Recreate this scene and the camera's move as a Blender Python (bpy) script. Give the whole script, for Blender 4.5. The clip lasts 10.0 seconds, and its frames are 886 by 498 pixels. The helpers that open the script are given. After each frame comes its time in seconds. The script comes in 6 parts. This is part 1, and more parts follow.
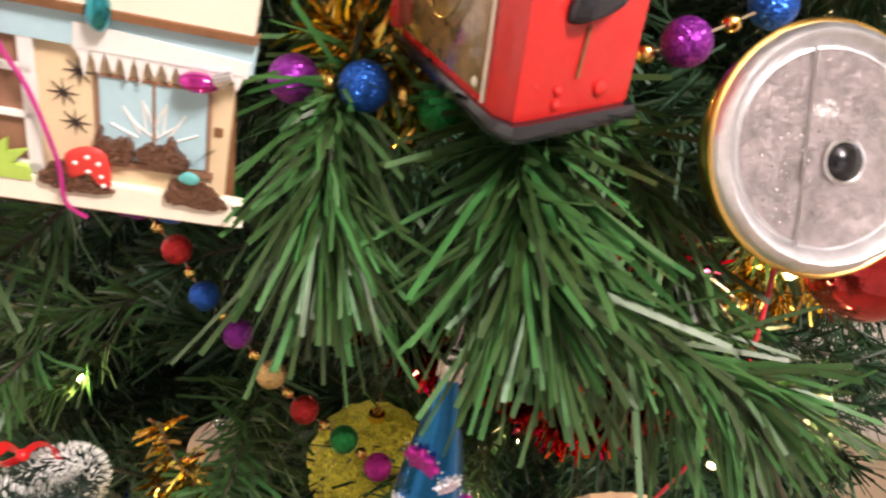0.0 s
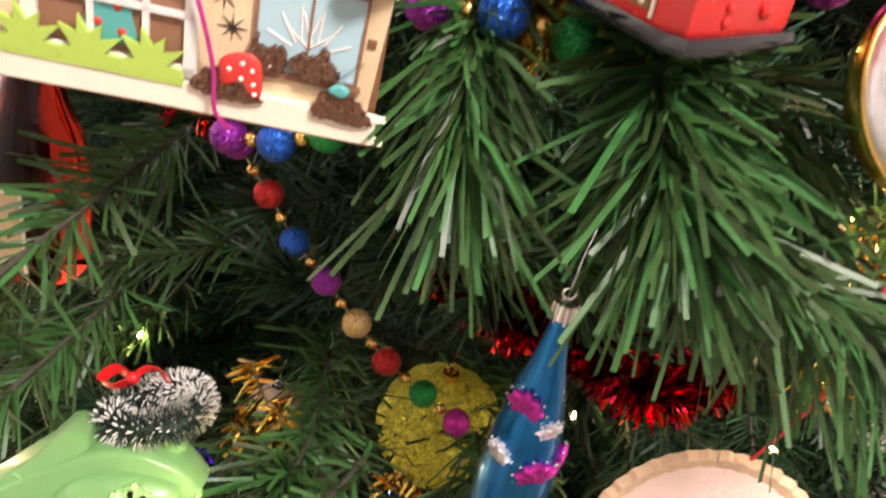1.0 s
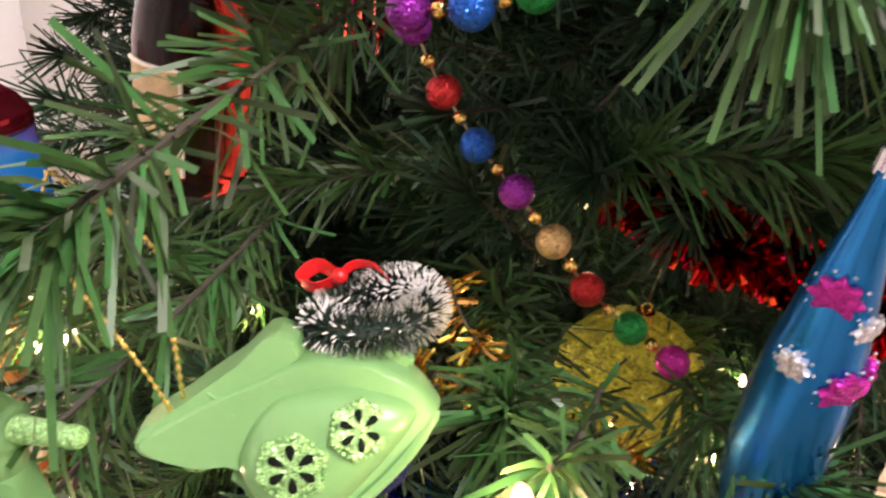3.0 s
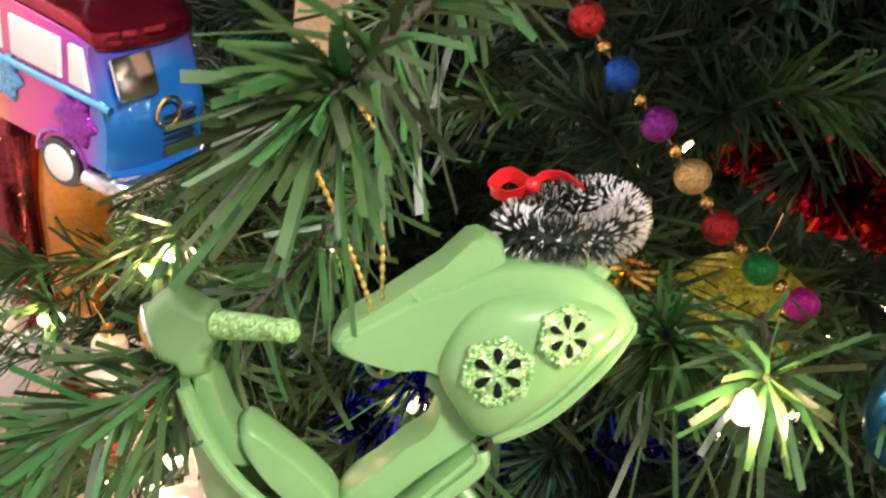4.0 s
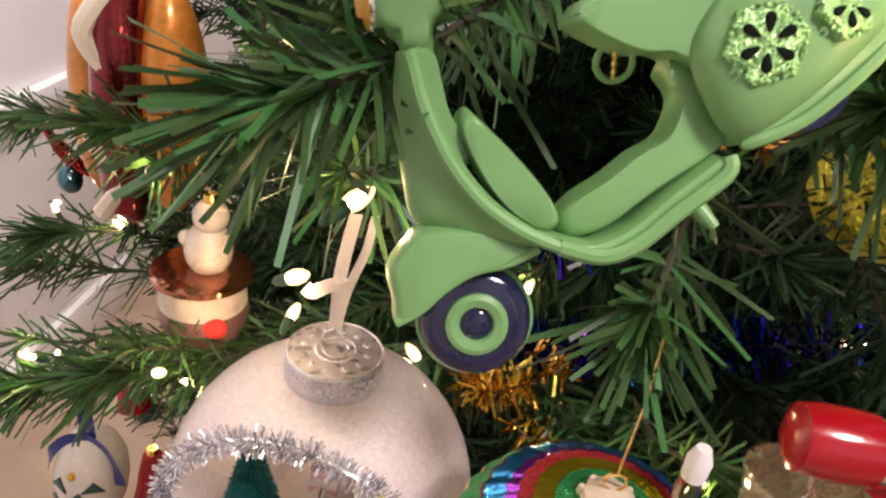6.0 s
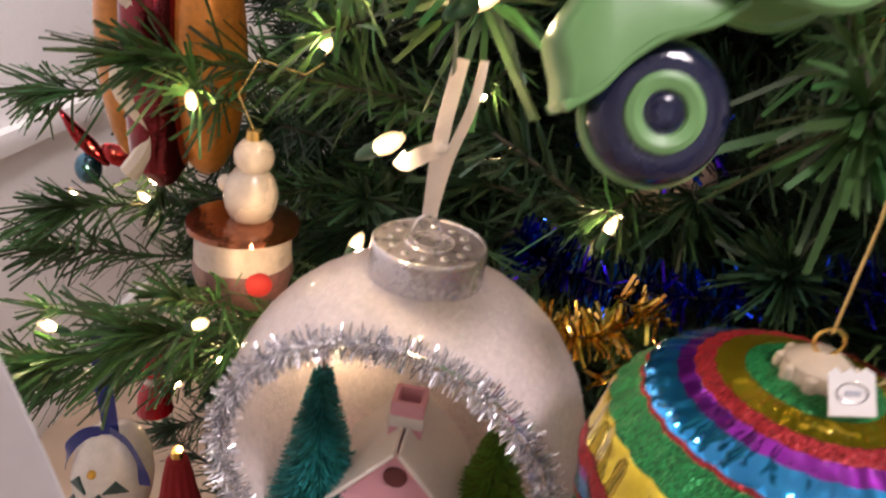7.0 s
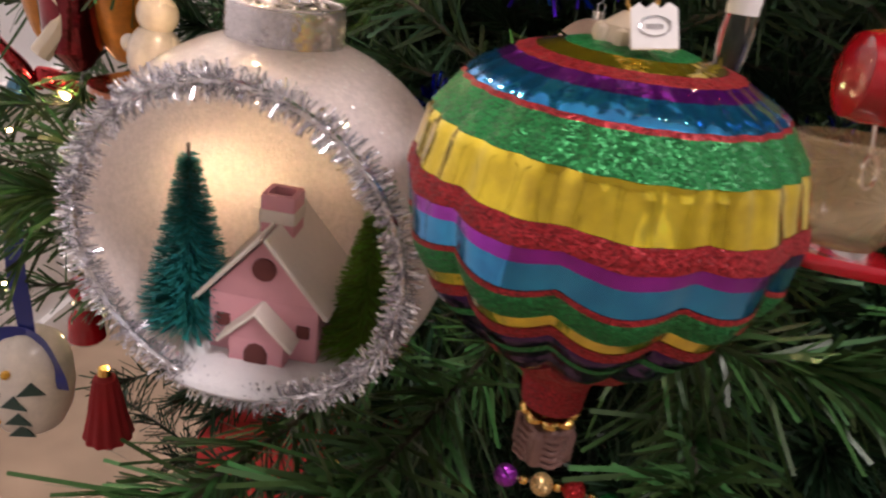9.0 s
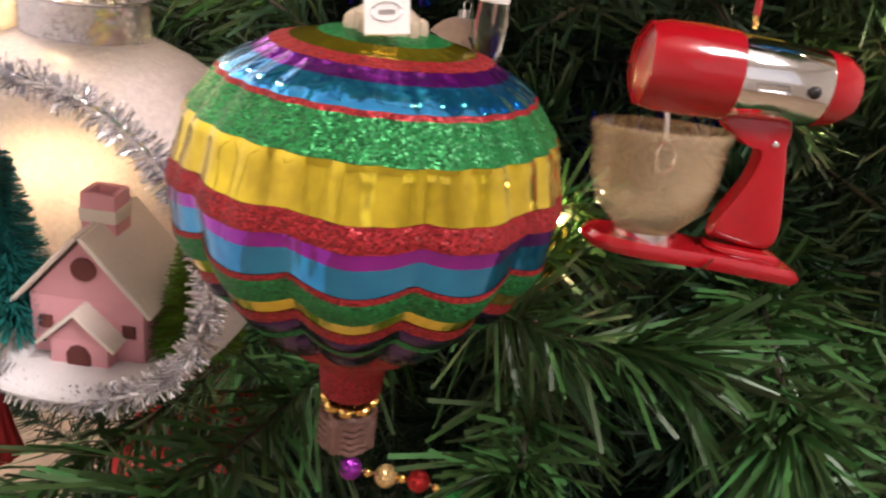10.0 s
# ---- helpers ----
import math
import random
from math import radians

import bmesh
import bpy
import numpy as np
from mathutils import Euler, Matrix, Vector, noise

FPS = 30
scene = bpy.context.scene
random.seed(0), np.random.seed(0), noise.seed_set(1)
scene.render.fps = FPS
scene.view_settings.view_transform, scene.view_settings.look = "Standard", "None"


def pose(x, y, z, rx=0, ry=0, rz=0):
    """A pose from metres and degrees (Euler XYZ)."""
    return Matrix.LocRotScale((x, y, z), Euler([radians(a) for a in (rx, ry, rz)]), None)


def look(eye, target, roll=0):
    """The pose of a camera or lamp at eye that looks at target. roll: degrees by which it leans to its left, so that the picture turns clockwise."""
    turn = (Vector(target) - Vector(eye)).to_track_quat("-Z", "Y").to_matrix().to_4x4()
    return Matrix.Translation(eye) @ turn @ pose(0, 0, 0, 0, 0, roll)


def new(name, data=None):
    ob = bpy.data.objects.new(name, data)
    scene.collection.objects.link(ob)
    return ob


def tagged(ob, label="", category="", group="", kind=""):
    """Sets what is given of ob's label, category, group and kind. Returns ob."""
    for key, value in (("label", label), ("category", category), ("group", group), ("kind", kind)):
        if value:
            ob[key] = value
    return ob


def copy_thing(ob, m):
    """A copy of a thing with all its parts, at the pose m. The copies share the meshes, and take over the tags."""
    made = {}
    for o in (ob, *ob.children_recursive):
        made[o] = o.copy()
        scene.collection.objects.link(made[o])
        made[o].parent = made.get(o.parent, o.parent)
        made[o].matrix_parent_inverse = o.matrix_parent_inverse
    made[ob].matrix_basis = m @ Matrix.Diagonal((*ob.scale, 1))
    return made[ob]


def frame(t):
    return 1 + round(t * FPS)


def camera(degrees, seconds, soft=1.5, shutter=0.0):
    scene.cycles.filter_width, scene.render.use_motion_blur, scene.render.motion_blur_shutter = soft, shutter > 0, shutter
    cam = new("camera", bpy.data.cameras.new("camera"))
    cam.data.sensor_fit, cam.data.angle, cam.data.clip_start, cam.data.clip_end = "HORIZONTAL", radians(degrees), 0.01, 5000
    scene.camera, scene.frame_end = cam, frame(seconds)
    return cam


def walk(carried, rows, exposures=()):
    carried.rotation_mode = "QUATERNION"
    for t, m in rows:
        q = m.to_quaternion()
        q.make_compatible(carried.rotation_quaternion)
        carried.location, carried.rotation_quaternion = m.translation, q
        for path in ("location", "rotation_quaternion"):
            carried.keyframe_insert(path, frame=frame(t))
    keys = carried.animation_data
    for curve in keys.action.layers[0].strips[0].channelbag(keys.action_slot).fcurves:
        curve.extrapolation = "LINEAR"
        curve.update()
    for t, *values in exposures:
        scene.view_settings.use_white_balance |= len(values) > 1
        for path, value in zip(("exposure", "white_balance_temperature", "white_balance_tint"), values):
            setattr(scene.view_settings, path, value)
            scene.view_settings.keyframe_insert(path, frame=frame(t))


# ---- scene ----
cam = camera(62.0, 10.0, soft=2.2, shutter=0.4)
METRES, EYE, TILT, LEAN, TURN = 0.5, 1.3, -30.0, -8.0, 0.0
ROWS = [
    (0.0, 0.0, 0.0, 0.0, -0.0, 0.0, 0.0),
    (0.5, -0.047, -0.0108, -0.0085, 0.89, -0.02, -1.69),
    (1.0, -0.0657, 0.0033, -0.0408, 1.05, -0.07, -2.36),
    (1.5, -0.1081, 0.0384, -0.0752, 1.29, -0.16, -3.04),
    (2.0, -0.1319, 0.0484, -0.0847, 1.24, 0.35, -2.21),
    (2.2, -0.1539, 0.0664, -0.088, 1.29, 0.55, -2.1),
    (3.3, -0.2223, 0.1094, -0.1391, 4.84, 2.07, 0.7),
    (3.5, -0.2597, 0.104, -0.1423, 3.38, 0.25, -1.43),
    (4.0, -0.2854, 0.1048, -0.1642, 4.38, -0.21, -1.73),
    (4.5, -0.3275, 0.1202, -0.1891, 4.87, -0.3, -1.94),
    (5.0, -0.3706, 0.1042, -0.2235, 5.75, -0.6, -4.14),
    (5.3, -0.3665, 0.1192, -0.261, 5.96, -0.45, -4.64),
    (5.5, -0.3623, 0.1276, -0.2863, 6.19, -0.55, -4.48),
    (5.7, -0.3678, 0.1237, -0.3027, 6.14, 0.19, -4.25),
    (6.8, -0.4174, 0.2061, -0.3866, 6.61, 4.62, -1.79),
    (7.0, -0.4393, 0.215, -0.4137, 6.47, 5.16, -2.28),
    (7.2, -0.4472, 0.2246, -0.4299, 6.55, 5.21, -2.18),
    (7.5, -0.4405, 0.2389, -0.4478, 6.32, 5.49, -2.15),
    (8.0, -0.4348, 0.2603, -0.5007, 5.77, 5.69, -1.6),
    (8.5, -0.4154, 0.2546, -0.5304, 5.85, 5.81, -1.97),
    (9.0, -0.3705, 0.2439, -0.5438, 5.06, 6.1, -2.14),
    (9.5, -0.3326, 0.2427, -0.5477, 2.93, 6.18, -1.16),
    (10.0, -0.2961, 0.246, -0.5504, 1.29, 6.58, -0.17),
]
walk(cam, [(t, pose(0, 0, EYE, TILT, LEAN, TURN) @ pose(METRES * x, METRES * y, METRES * z, 90 + pitch, roll, yaw)) for t, x, y, z, yaw, pitch, roll in ROWS], exposures=[(0.0, 0.0, 6300, 19), (2.2, 0.12, 6150, 22), (3.5, 0.2, 6050, 24), (5.5, -0.25, 6050, 23), (7.0, -0.7, 5900, 25), (8.5, -0.86, 5950, 25), (9.5, -0.62, 6050, 23), (10.0, -0.3, 6100, 21)])

# ---- world and light ----
world = bpy.data.worlds.new("room_air")
scene.world = world
world.use_nodes = True
world.node_tree.nodes["Background"].inputs[0].default_value = (1.0, 0.86, 0.72, 1)
world.node_tree.nodes["Background"].inputs[1].default_value = 0.005


def area(name, where, target, size, watts, colour):
    data = bpy.data.lights.new(name, "AREA")
    data.shape, data.size, data.size_y, data.energy, data.color = "RECTANGLE", size[0], size[1], watts, colour
    ob = new(name, data)
    ob.matrix_basis = look(where, target)
    return ob


# Unseen fill added from the front right; the room has no window.
area("front_fill_light", (0.9, -1.6, 1.75), (-0.05, 0.2, 1.05), (1.1, 1.1), 2.0, (0.95, 0.96, 1.0))
area("ceiling_lamp_light", (0.62, -0.58, 2.36), (-0.1, 0.2, 1.0), (0.35, 0.35), 46, (1.0, 0.89, 0.78))
# Unseen fill, added behind the tree to brighten the west wall.
area("wall_fill_light", (-0.30, 1.22, 2.36), (-0.8, 0.8, 0.7), (0.3, 0.3), 42, (1.0, 0.90, 0.80))

# ---- materials ----


def nodes_of(name):
    m = bpy.data.materials.new(name)
    m.use_nodes = True
    return m, m.node_tree.nodes, m.node_tree.links, m.node_tree.nodes["Principled BSDF"]


def paint(name, colour, rough=0.4, metal=0.0, grain=400.0, vary=0.15, bump=0.05, coat=0.0, random_tint=0.0, spec=0.5, stains=60.0):
    """Painted or moulded surface: colour that varies at two scales, with fine relief."""
    m, n, l, p = nodes_of(name)
    tc = n.new("ShaderNodeTexCoord")
    fine, coarse = n.new("ShaderNodeTexNoise"), n.new("ShaderNodeTexNoise")
    fine.inputs["Scale"].default_value, coarse.inputs["Scale"].default_value = grain, stains
    fine.inputs["Detail"].default_value = 4
    l.new(tc.outputs["Object"], fine.inputs["Vector"])
    l.new(tc.outputs["Object"], coarse.inputs["Vector"])
    mix = n.new("ShaderNodeMath")
    mix.operation = "MULTIPLY_ADD"
    l.new(coarse.outputs["Fac"], mix.inputs[0])
    mix.inputs[1].default_value = 0.6
    half = n.new("ShaderNodeMath")
    half.operation = "MULTIPLY"
    half.inputs[1].default_value = 0.4
    l.new(fine.outputs["Fac"], half.inputs[0])
    l.new(half.outputs[0], mix.inputs[2])
    ramp = n.new("ShaderNodeValToRGB")
    ramp.color_ramp.elements[0].position, ramp.color_ramp.elements[1].position = 0.3, 0.7
    ramp.color_ramp.elements[0].color = (*[c * (1 - vary) for c in colour], 1)
    ramp.color_ramp.elements[1].color = (*[min(1, c * (1 + vary)) for c in colour], 1)
    l.new(mix.outputs[0], ramp.inputs[0])
    out = ramp.outputs[0]
    if random_tint:
        geo, hsv, info = n.new("ShaderNodeNewGeometry"), n.new("ShaderNodeHueSaturation"), n.new("ShaderNodeMapRange")
        info.inputs["To Min"].default_value, info.inputs["To Max"].default_value = 1 - random_tint, 1 + random_tint
        l.new(geo.outputs["Random Per Island"], info.inputs["Value"])
        l.new(info.outputs[0], hsv.inputs["Value"])
        hue = n.new("ShaderNodeMapRange")
        hue.inputs["To Min"].default_value, hue.inputs["To Max"].default_value = 0.47, 0.53
        l.new(geo.outputs["Random Per Island"], hue.inputs["Value"])
        l.new(hue.outputs[0], hsv.inputs["Hue"])
        l.new(out, hsv.inputs["Color"])
        out = hsv.outputs[0]
    l.new(out, p.inputs["Base Color"])
    rr = n.new("ShaderNodeMapRange")
    rr.inputs["To Min"].default_value, rr.inputs["To Max"].default_value = max(0.02, rough - 0.08), min(1, rough + 0.1)
    l.new(coarse.outputs["Fac"], rr.inputs["Value"])
    l.new(rr.outputs[0], p.inputs["Roughness"])
    p.inputs["Metallic"].default_value = metal
    p.inputs["Specular IOR Level"].default_value = spec
    p.inputs["Coat Weight"].default_value = coat
    p.inputs["Coat Roughness"].default_value = 0.08
    if bump:
        b = n.new("ShaderNodeBump")
        b.inputs["Strength"].default_value, b.inputs["Distance"].default_value = bump, 0.001
        l.new(fine.outputs["Fac"], b.inputs["Height"])
        l.new(b.outputs[0], p.inputs["Normal"])
    return m


def glitter(name, colour, size=0.0005, metal=0.7, rough=0.32, tilt=0.95, vary=0.4):
    """Glued glitter: small flakes, each with a tilt and a tint of its own."""
    m, n, l, p = nodes_of(name)
    tc, vor = n.new("ShaderNodeTexCoord"), n.new("ShaderNodeTexVoronoi")
    vor.inputs["Scale"].default_value = 1 / size
    l.new(tc.outputs["Object"], vor.inputs["Vector"])
    sub, sc, add, nrm = [n.new("ShaderNodeVectorMath") for _ in range(4)]
    geo = n.new("ShaderNodeNewGeometry")
    sub.operation, sc.operation, add.operation, nrm.operation = "SUBTRACT", "SCALE", "ADD", "NORMALIZE"
    l.new(vor.outputs["Color"], sub.inputs[0])
    sub.inputs[1].default_value = (0.5, 0.5, 0.5)
    l.new(sub.outputs[0], sc.inputs[0])
    sc.inputs["Scale"].default_value = tilt
    l.new(geo.outputs["Normal"], add.inputs[0])
    l.new(sc.outputs[0], add.inputs[1])
    l.new(add.outputs[0], nrm.inputs[0])
    l.new(nrm.outputs[0], p.inputs["Normal"])
    sep, mr, hsv = n.new("ShaderNodeSeparateColor"), n.new("ShaderNodeMapRange"), n.new("ShaderNodeHueSaturation")
    l.new(vor.outputs["Color"], sep.inputs[0])
    l.new(sep.outputs[0], mr.inputs["Value"])
    mr.inputs["To Min"].default_value, mr.inputs["To Max"].default_value = 1 - vary, 1 + vary
    l.new(mr.outputs[0], hsv.inputs["Value"])
    hsv.inputs["Color"].default_value = (*colour, 1)
    l.new(hsv.outputs[0], p.inputs["Base Color"])
    p.inputs["Metallic"].default_value, p.inputs["Roughness"].default_value = metal, rough
    return m


def glass(name, colour, rough=0.02, ior=1.45, grain=0.0):
    m, n, l, p = nodes_of(name)
    p.inputs["Base Color"].default_value = (*colour, 1)
    p.inputs["Transmission Weight"].default_value, p.inputs["Roughness"].default_value, p.inputs["IOR"].default_value = 1, rough, ior
    if grain:
        no, b = n.new("ShaderNodeTexNoise"), n.new("ShaderNodeBump")
        no.inputs["Scale"].default_value = grain
        b.inputs["Strength"].default_value, b.inputs["Distance"].default_value = 0.4, 0.001
        l.new(no.outputs["Fac"], b.inputs["Height"])
        l.new(b.outputs[0], p.inputs["Normal"])
    return m


def glow(name, colour, strength):
    m, n, l, p = nodes_of(name)
    p.inputs["Base Color"].default_value = (*colour, 1)
    p.inputs["Emission Color"].default_value = (*colour, 1)
    p.inputs["Emission Strength"].default_value = strength
    return m


def frosted(name, colour, through_part=0.45, size=0.0007):
    """Sugary frosted shell that lets lamps shine through softly."""
    m, n, l, p = nodes_of(name)
    tc, vor, b = n.new("ShaderNodeTexCoord"), n.new("ShaderNodeTexVoronoi"), n.new("ShaderNodeBump")
    vor.inputs["Scale"].default_value = 1 / size
    l.new(tc.outputs["Object"], vor.inputs["Vector"])
    b.inputs["Strength"].default_value, b.inputs["Distance"].default_value = 0.35, 0.0006
    l.new(vor.outputs["Distance"], b.inputs["Height"])
    l.new(b.outputs[0], p.inputs["Normal"])
    p.inputs["Base Color"].default_value, p.inputs["Roughness"].default_value = (*colour, 1), 0.35
    p.inputs["Coat Weight"].default_value, p.inputs["Coat Roughness"].default_value = 0.8, 0.04
    mottle, ramp = n.new("ShaderNodeTexNoise"), n.new("ShaderNodeValToRGB")
    mottle.inputs["Scale"].default_value, mottle.inputs["Detail"].default_value, mottle.inputs["Roughness"].default_value = 520, 8, 0.8
    l.new(tc.outputs["Object"], mottle.inputs["Vector"])
    ramp.color_ramp.elements[0].position, ramp.color_ramp.elements[1].position = 0.38, 0.62
    ramp.color_ramp.elements[0].color = (*[c * 0.87 for c in colour], 1)
    ramp.color_ramp.elements[1].color = (*[min(1, c * 1.08) for c in colour], 1)
    l.new(mottle.outputs["Fac"], ramp.inputs[0])
    l.new(ramp.outputs[0], p.inputs["Base Color"])
    t, mix = n.new("ShaderNodeBsdfTranslucent"), n.new("ShaderNodeMixShader")
    l.new(ramp.outputs[0], t.inputs[0])
    t.inputs[0].default_value = (*colour, 1)
    mix.inputs[0].default_value = through_part
    l.new(p.outputs[0], mix.inputs[1])
    l.new(t.outputs[0], mix.inputs[2])
    l.new(mix.outputs[0], n["Material Output"].inputs[0])
    return m


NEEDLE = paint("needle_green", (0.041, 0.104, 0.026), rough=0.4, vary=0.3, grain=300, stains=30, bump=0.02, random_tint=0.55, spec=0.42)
# The same needle green, darkened to stand in for shade deep in the tree.
NEEDLE_SHADED = paint("needle_green_shaded", (0.016, 0.047, 0.018), rough=0.45, vary=0.3, grain=300, stains=30, bump=0.02, random_tint=0.4, spec=0.35)
STEM = paint("stem_wire", (0.05, 0.045, 0.03), rough=0.6)
BARK = paint("pole_brown", (0.04, 0.03, 0.02), rough=0.8)
GOLD = paint("gold_metal", (0.85, 0.55, 0.16), rough=0.18, metal=1, vary=0.1, bump=0.02)
GOLD_THREAD = paint("gold_thread", (0.85, 0.62, 0.22), rough=0.25, metal=1.0, bump=0.2, grain=2500)
SILVER = paint("silver_metal", (0.82, 0.82, 0.84), rough=0.16, metal=1, vary=0.08, bump=0.02)
CHROME = paint("chrome", (0.88, 0.88, 0.86), rough=0.06, metal=1, vary=0.04, bump=0.0)
G_PURPLE, G_BLUE = glitter("glitter_purple", (0.28, 0.03, 0.36)), glitter("glitter_blue", (0.02, 0.12, 0.55))
G_GREEN, G_RED = glitter("glitter_green", (0.02, 0.30, 0.07)), glitter("glitter_red", (0.55, 0.03, 0.03))
G_GOLD, G_MAGENTA = glitter("glitter_gold", (0.75, 0.52, 0.22)), glitter("glitter_magenta", (0.55, 0.03, 0.35))
G_LIME, G_YELLOW = glitter("glitter_lime", (0.30, 0.58, 0.20), metal=0.3), glitter("glitter_yellow", (0.62, 0.60, 0.05), size=0.0012, metal=0.4)
G_SILVER = glitter("glitter_silver", (0.8, 0.8, 0.85), size=0.0008)
SCOOTER = paint("scooter_green", (0.175, 0.372, 0.13), rough=0.34, vary=0.06, stains=40, bump=0.03, coat=0.15)
BLACK = paint("black_gloss", (0.012, 0.012, 0.016), rough=0.2, coat=0.4)
TYRE = paint("tyre_enamel", (0.010, 0.013, 0.045), rough=0.12, coat=0.6)
AMBER = paint("amber_glitter", (0.75, 0.38, 0.03), rough=0.25, bump=0.6, grain=1500, vary=0.4)
RED = paint("red_gloss", (0.40, 0.006, 0.012), rough=0.16, coat=0.5, vary=0.08)
WHITE = paint("white_paint", (0.80, 0.78, 0.74), rough=0.5, vary=0.05)

# ---- mesh helpers: lengths in centimetres, joined as (points, faces) ----


def catmull(points, per=6, closed=True):
    """A smooth line through the given corners."""
    pts = [Vector(p) for p in points]
    n, out = len(pts), []
    for i in range(n if closed else n - 1):
        a, b, c, d = (pts[(i + k) % n] if closed else pts[min(max(i + k, 0), n - 1)] for k in (-1, 0, 1, 2))
        for s in range(per):
            t = s / per
            out.append(0.5 * ((2 * b) + (c - a) * t + (2 * a - 5 * b + 4 * c - d) * t * t + (3 * b - a - 3 * c + d) * t ** 3))
    if not closed:
        out.append(pts[-1])
    return out


def moved(geo, m):
    return [m @ Vector(v) for v in geo[0]], geo[1]


def joined(*geos):
    vs, fs = [], []
    for v, f in geos:
        k = len(vs)
        vs += list(v)
        fs += [[i + k for i in q] for q in f]
    return vs, fs


def rings(loops, close_ends=True, wrap=False):
    n, vs, fs = len(loops[0]), [v for loop in loops for v in loop], []
    m = len(loops)
    for i in range(m if wrap else m - 1):
        for j in range(n):
            a, b = i * n, ((i + 1) % m) * n
            fs.append([a + j, a + (j + 1) % n, b + (j + 1) % n, b + j])
    if close_ends and not wrap:
        fs += [list(range(n))[::-1], [(m - 1) * n + j for j in range(n)]]
    return vs, fs


def lathe(profile, seg=36, wave=None, close_ends=True):
    """Turned round z; profile of (radius, z). wave(angle, z): factor of the radius and a rise."""
    loops = []
    for r, z in profile:
        loop = []
        for j in range(seg):
            a = 2 * math.pi * j / seg
            f, up = wave(a, z) if wave else (1, 0)
            loop.append(Vector((r * f * math.cos(a), r * f * math.sin(a), z + up)))
        loops.append(loop)
    return rings(loops[::-1] if profile[0][1] > profile[-1][1] else loops, close_ends)


def tube(points, radius, seg=8, closed=False, flat=1.0):
    pts = [Vector(p) for p in points]
    n, loops, up = len(pts), [], Vector((0.13, 0.31, 0.94))
    for i, p in enumerate(pts):
        d = (pts[(i + 1) % n] - pts[i - 1]) if closed else (pts[min(i + 1, n - 1)] - pts[max(i - 1, 0)])
        d.normalize()
        u = (up - d * up.dot(d)).normalized()
        up = u
        w = d.cross(u)
        r = radius[i] if isinstance(radius, (list, tuple)) else radius
        loops.append([p + u * (r * math.cos(2 * math.pi * k / seg)) + w * (r * flat * math.sin(2 * math.pi * k / seg)) for k in range(seg)])
    return rings(loops, not closed, closed)


def puff(outline, front, back, n=5, flat=0.45, z=0.0, mid=None):
    """A rounded body over an outline in the xy plane."""
    pts = [Vector((p[0], p[1], 0)) for p in outline]
    c = Vector((mid[0], mid[1], 0)) if mid else sum(pts, Vector()) / len(pts)
    area2 = sum(pts[i - 1].x * pts[i].y - pts[i].x * pts[i - 1].y for i in range(len(pts)))
    if area2 < 0:
        pts.reverse()
    loops = []
    for i in range(-n, n + 1):
        a = i / n * math.pi / 2
        s = flat + (1 - flat) * math.cos(a)
        h = (front if i > 0 else back) * math.sin(a)
        loops.append([c + (p - c) * s + Vector((0, 0, z + h)) for p in pts])
    return rings(loops)


def slab(outline, low, high, edge=0.03):
    """A flat plate over an outline, its rims a little rounded."""
    pts = [Vector((p[0], p[1], 0)) for p in outline]
    if sum(pts[i - 1].x * pts[i].y - pts[i].x * pts[i - 1].y for i in range(len(pts))) < 0:
        pts.reverse()
    c = sum(pts, Vector()) / len(pts)
    reach = max((p - c).length for p in pts)
    s = 1 - edge / reach
    return rings([[c + (p - c) * k + Vector((0, 0, h)) for p in pts] for k, h in ((s, low), (1, low + edge), (1, high - edge), (s, high))])


def ball(r, centre=(0, 0, 0), scale=(1, 1, 1), seg=20):
    prof = [(max(r * math.sin(math.pi * i / (seg // 2)), 1e-4), -r * math.cos(math.pi * i / (seg // 2))) for i in range(seg // 2 + 1)]
    v, f = lathe(prof, seg)
    return [Vector((p.x * scale[0] + centre[0], p.y * scale[1] + centre[1], p.z * scale[2] + centre[2])) for p in v], f


def rbox(size, centre=(0, 0, 0), edge=0.06):
    x, y, z = (s / 2 for s in size)
    e = min(edge, x * 0.9, y * 0.9)
    loop = []
    for sx, sy, a0 in ((1, 1, 0), (-1, 1, 90), (-1, -1, 180), (1, -1, 270)):
        for k in range(3):
            a = radians(a0 + 45 * k)
            loop.append((sx * (x - e) + e * math.cos(a), sy * (y - e) + e * math.sin(a)))
    v, f = slab(loop, -z, z, min(e, z * 0.9))
    return [p + Vector(centre) for p in v], f


def ring(r, thick, seg=28, m=None):
    g = tube([(r * math.cos(2 * math.pi * k / seg), r * math.sin(2 * math.pi * k / seg), 0) for k in range(seg)], thick, 8, True)
    return moved(g, m) if m else g


def mesh_of(name, geo, material, scale=0.01, sharp=38):
    me = bpy.data.meshes.new(name)
    me.from_pydata([tuple(Vector(v) * scale) for v in geo[0]], [], geo[1])
    me.materials.append(material)
    me.polygons.foreach_set("use_smooth", [True] * len(me.polygons))
    me.set_sharp_from_angle(angle=radians(sharp))
    return me


def part(name, geo, material, parent, label="", m=None, scale=0.01, sharp=38):
    ob = new(name, mesh_of(name, geo, material, scale, sharp) if not isinstance(geo, bpy.types.Mesh) else geo)
    ob.parent = parent
    if m:
        ob.matrix_basis = m
    return tagged(ob, label) if label else ob


def thing(name, label, category, m=None, group="", kind=""):
    ob = new(name)
    ob.empty_display_size = 0.01
    if m:
        ob.matrix_basis = m
    return tagged(ob, label, category, group, kind)


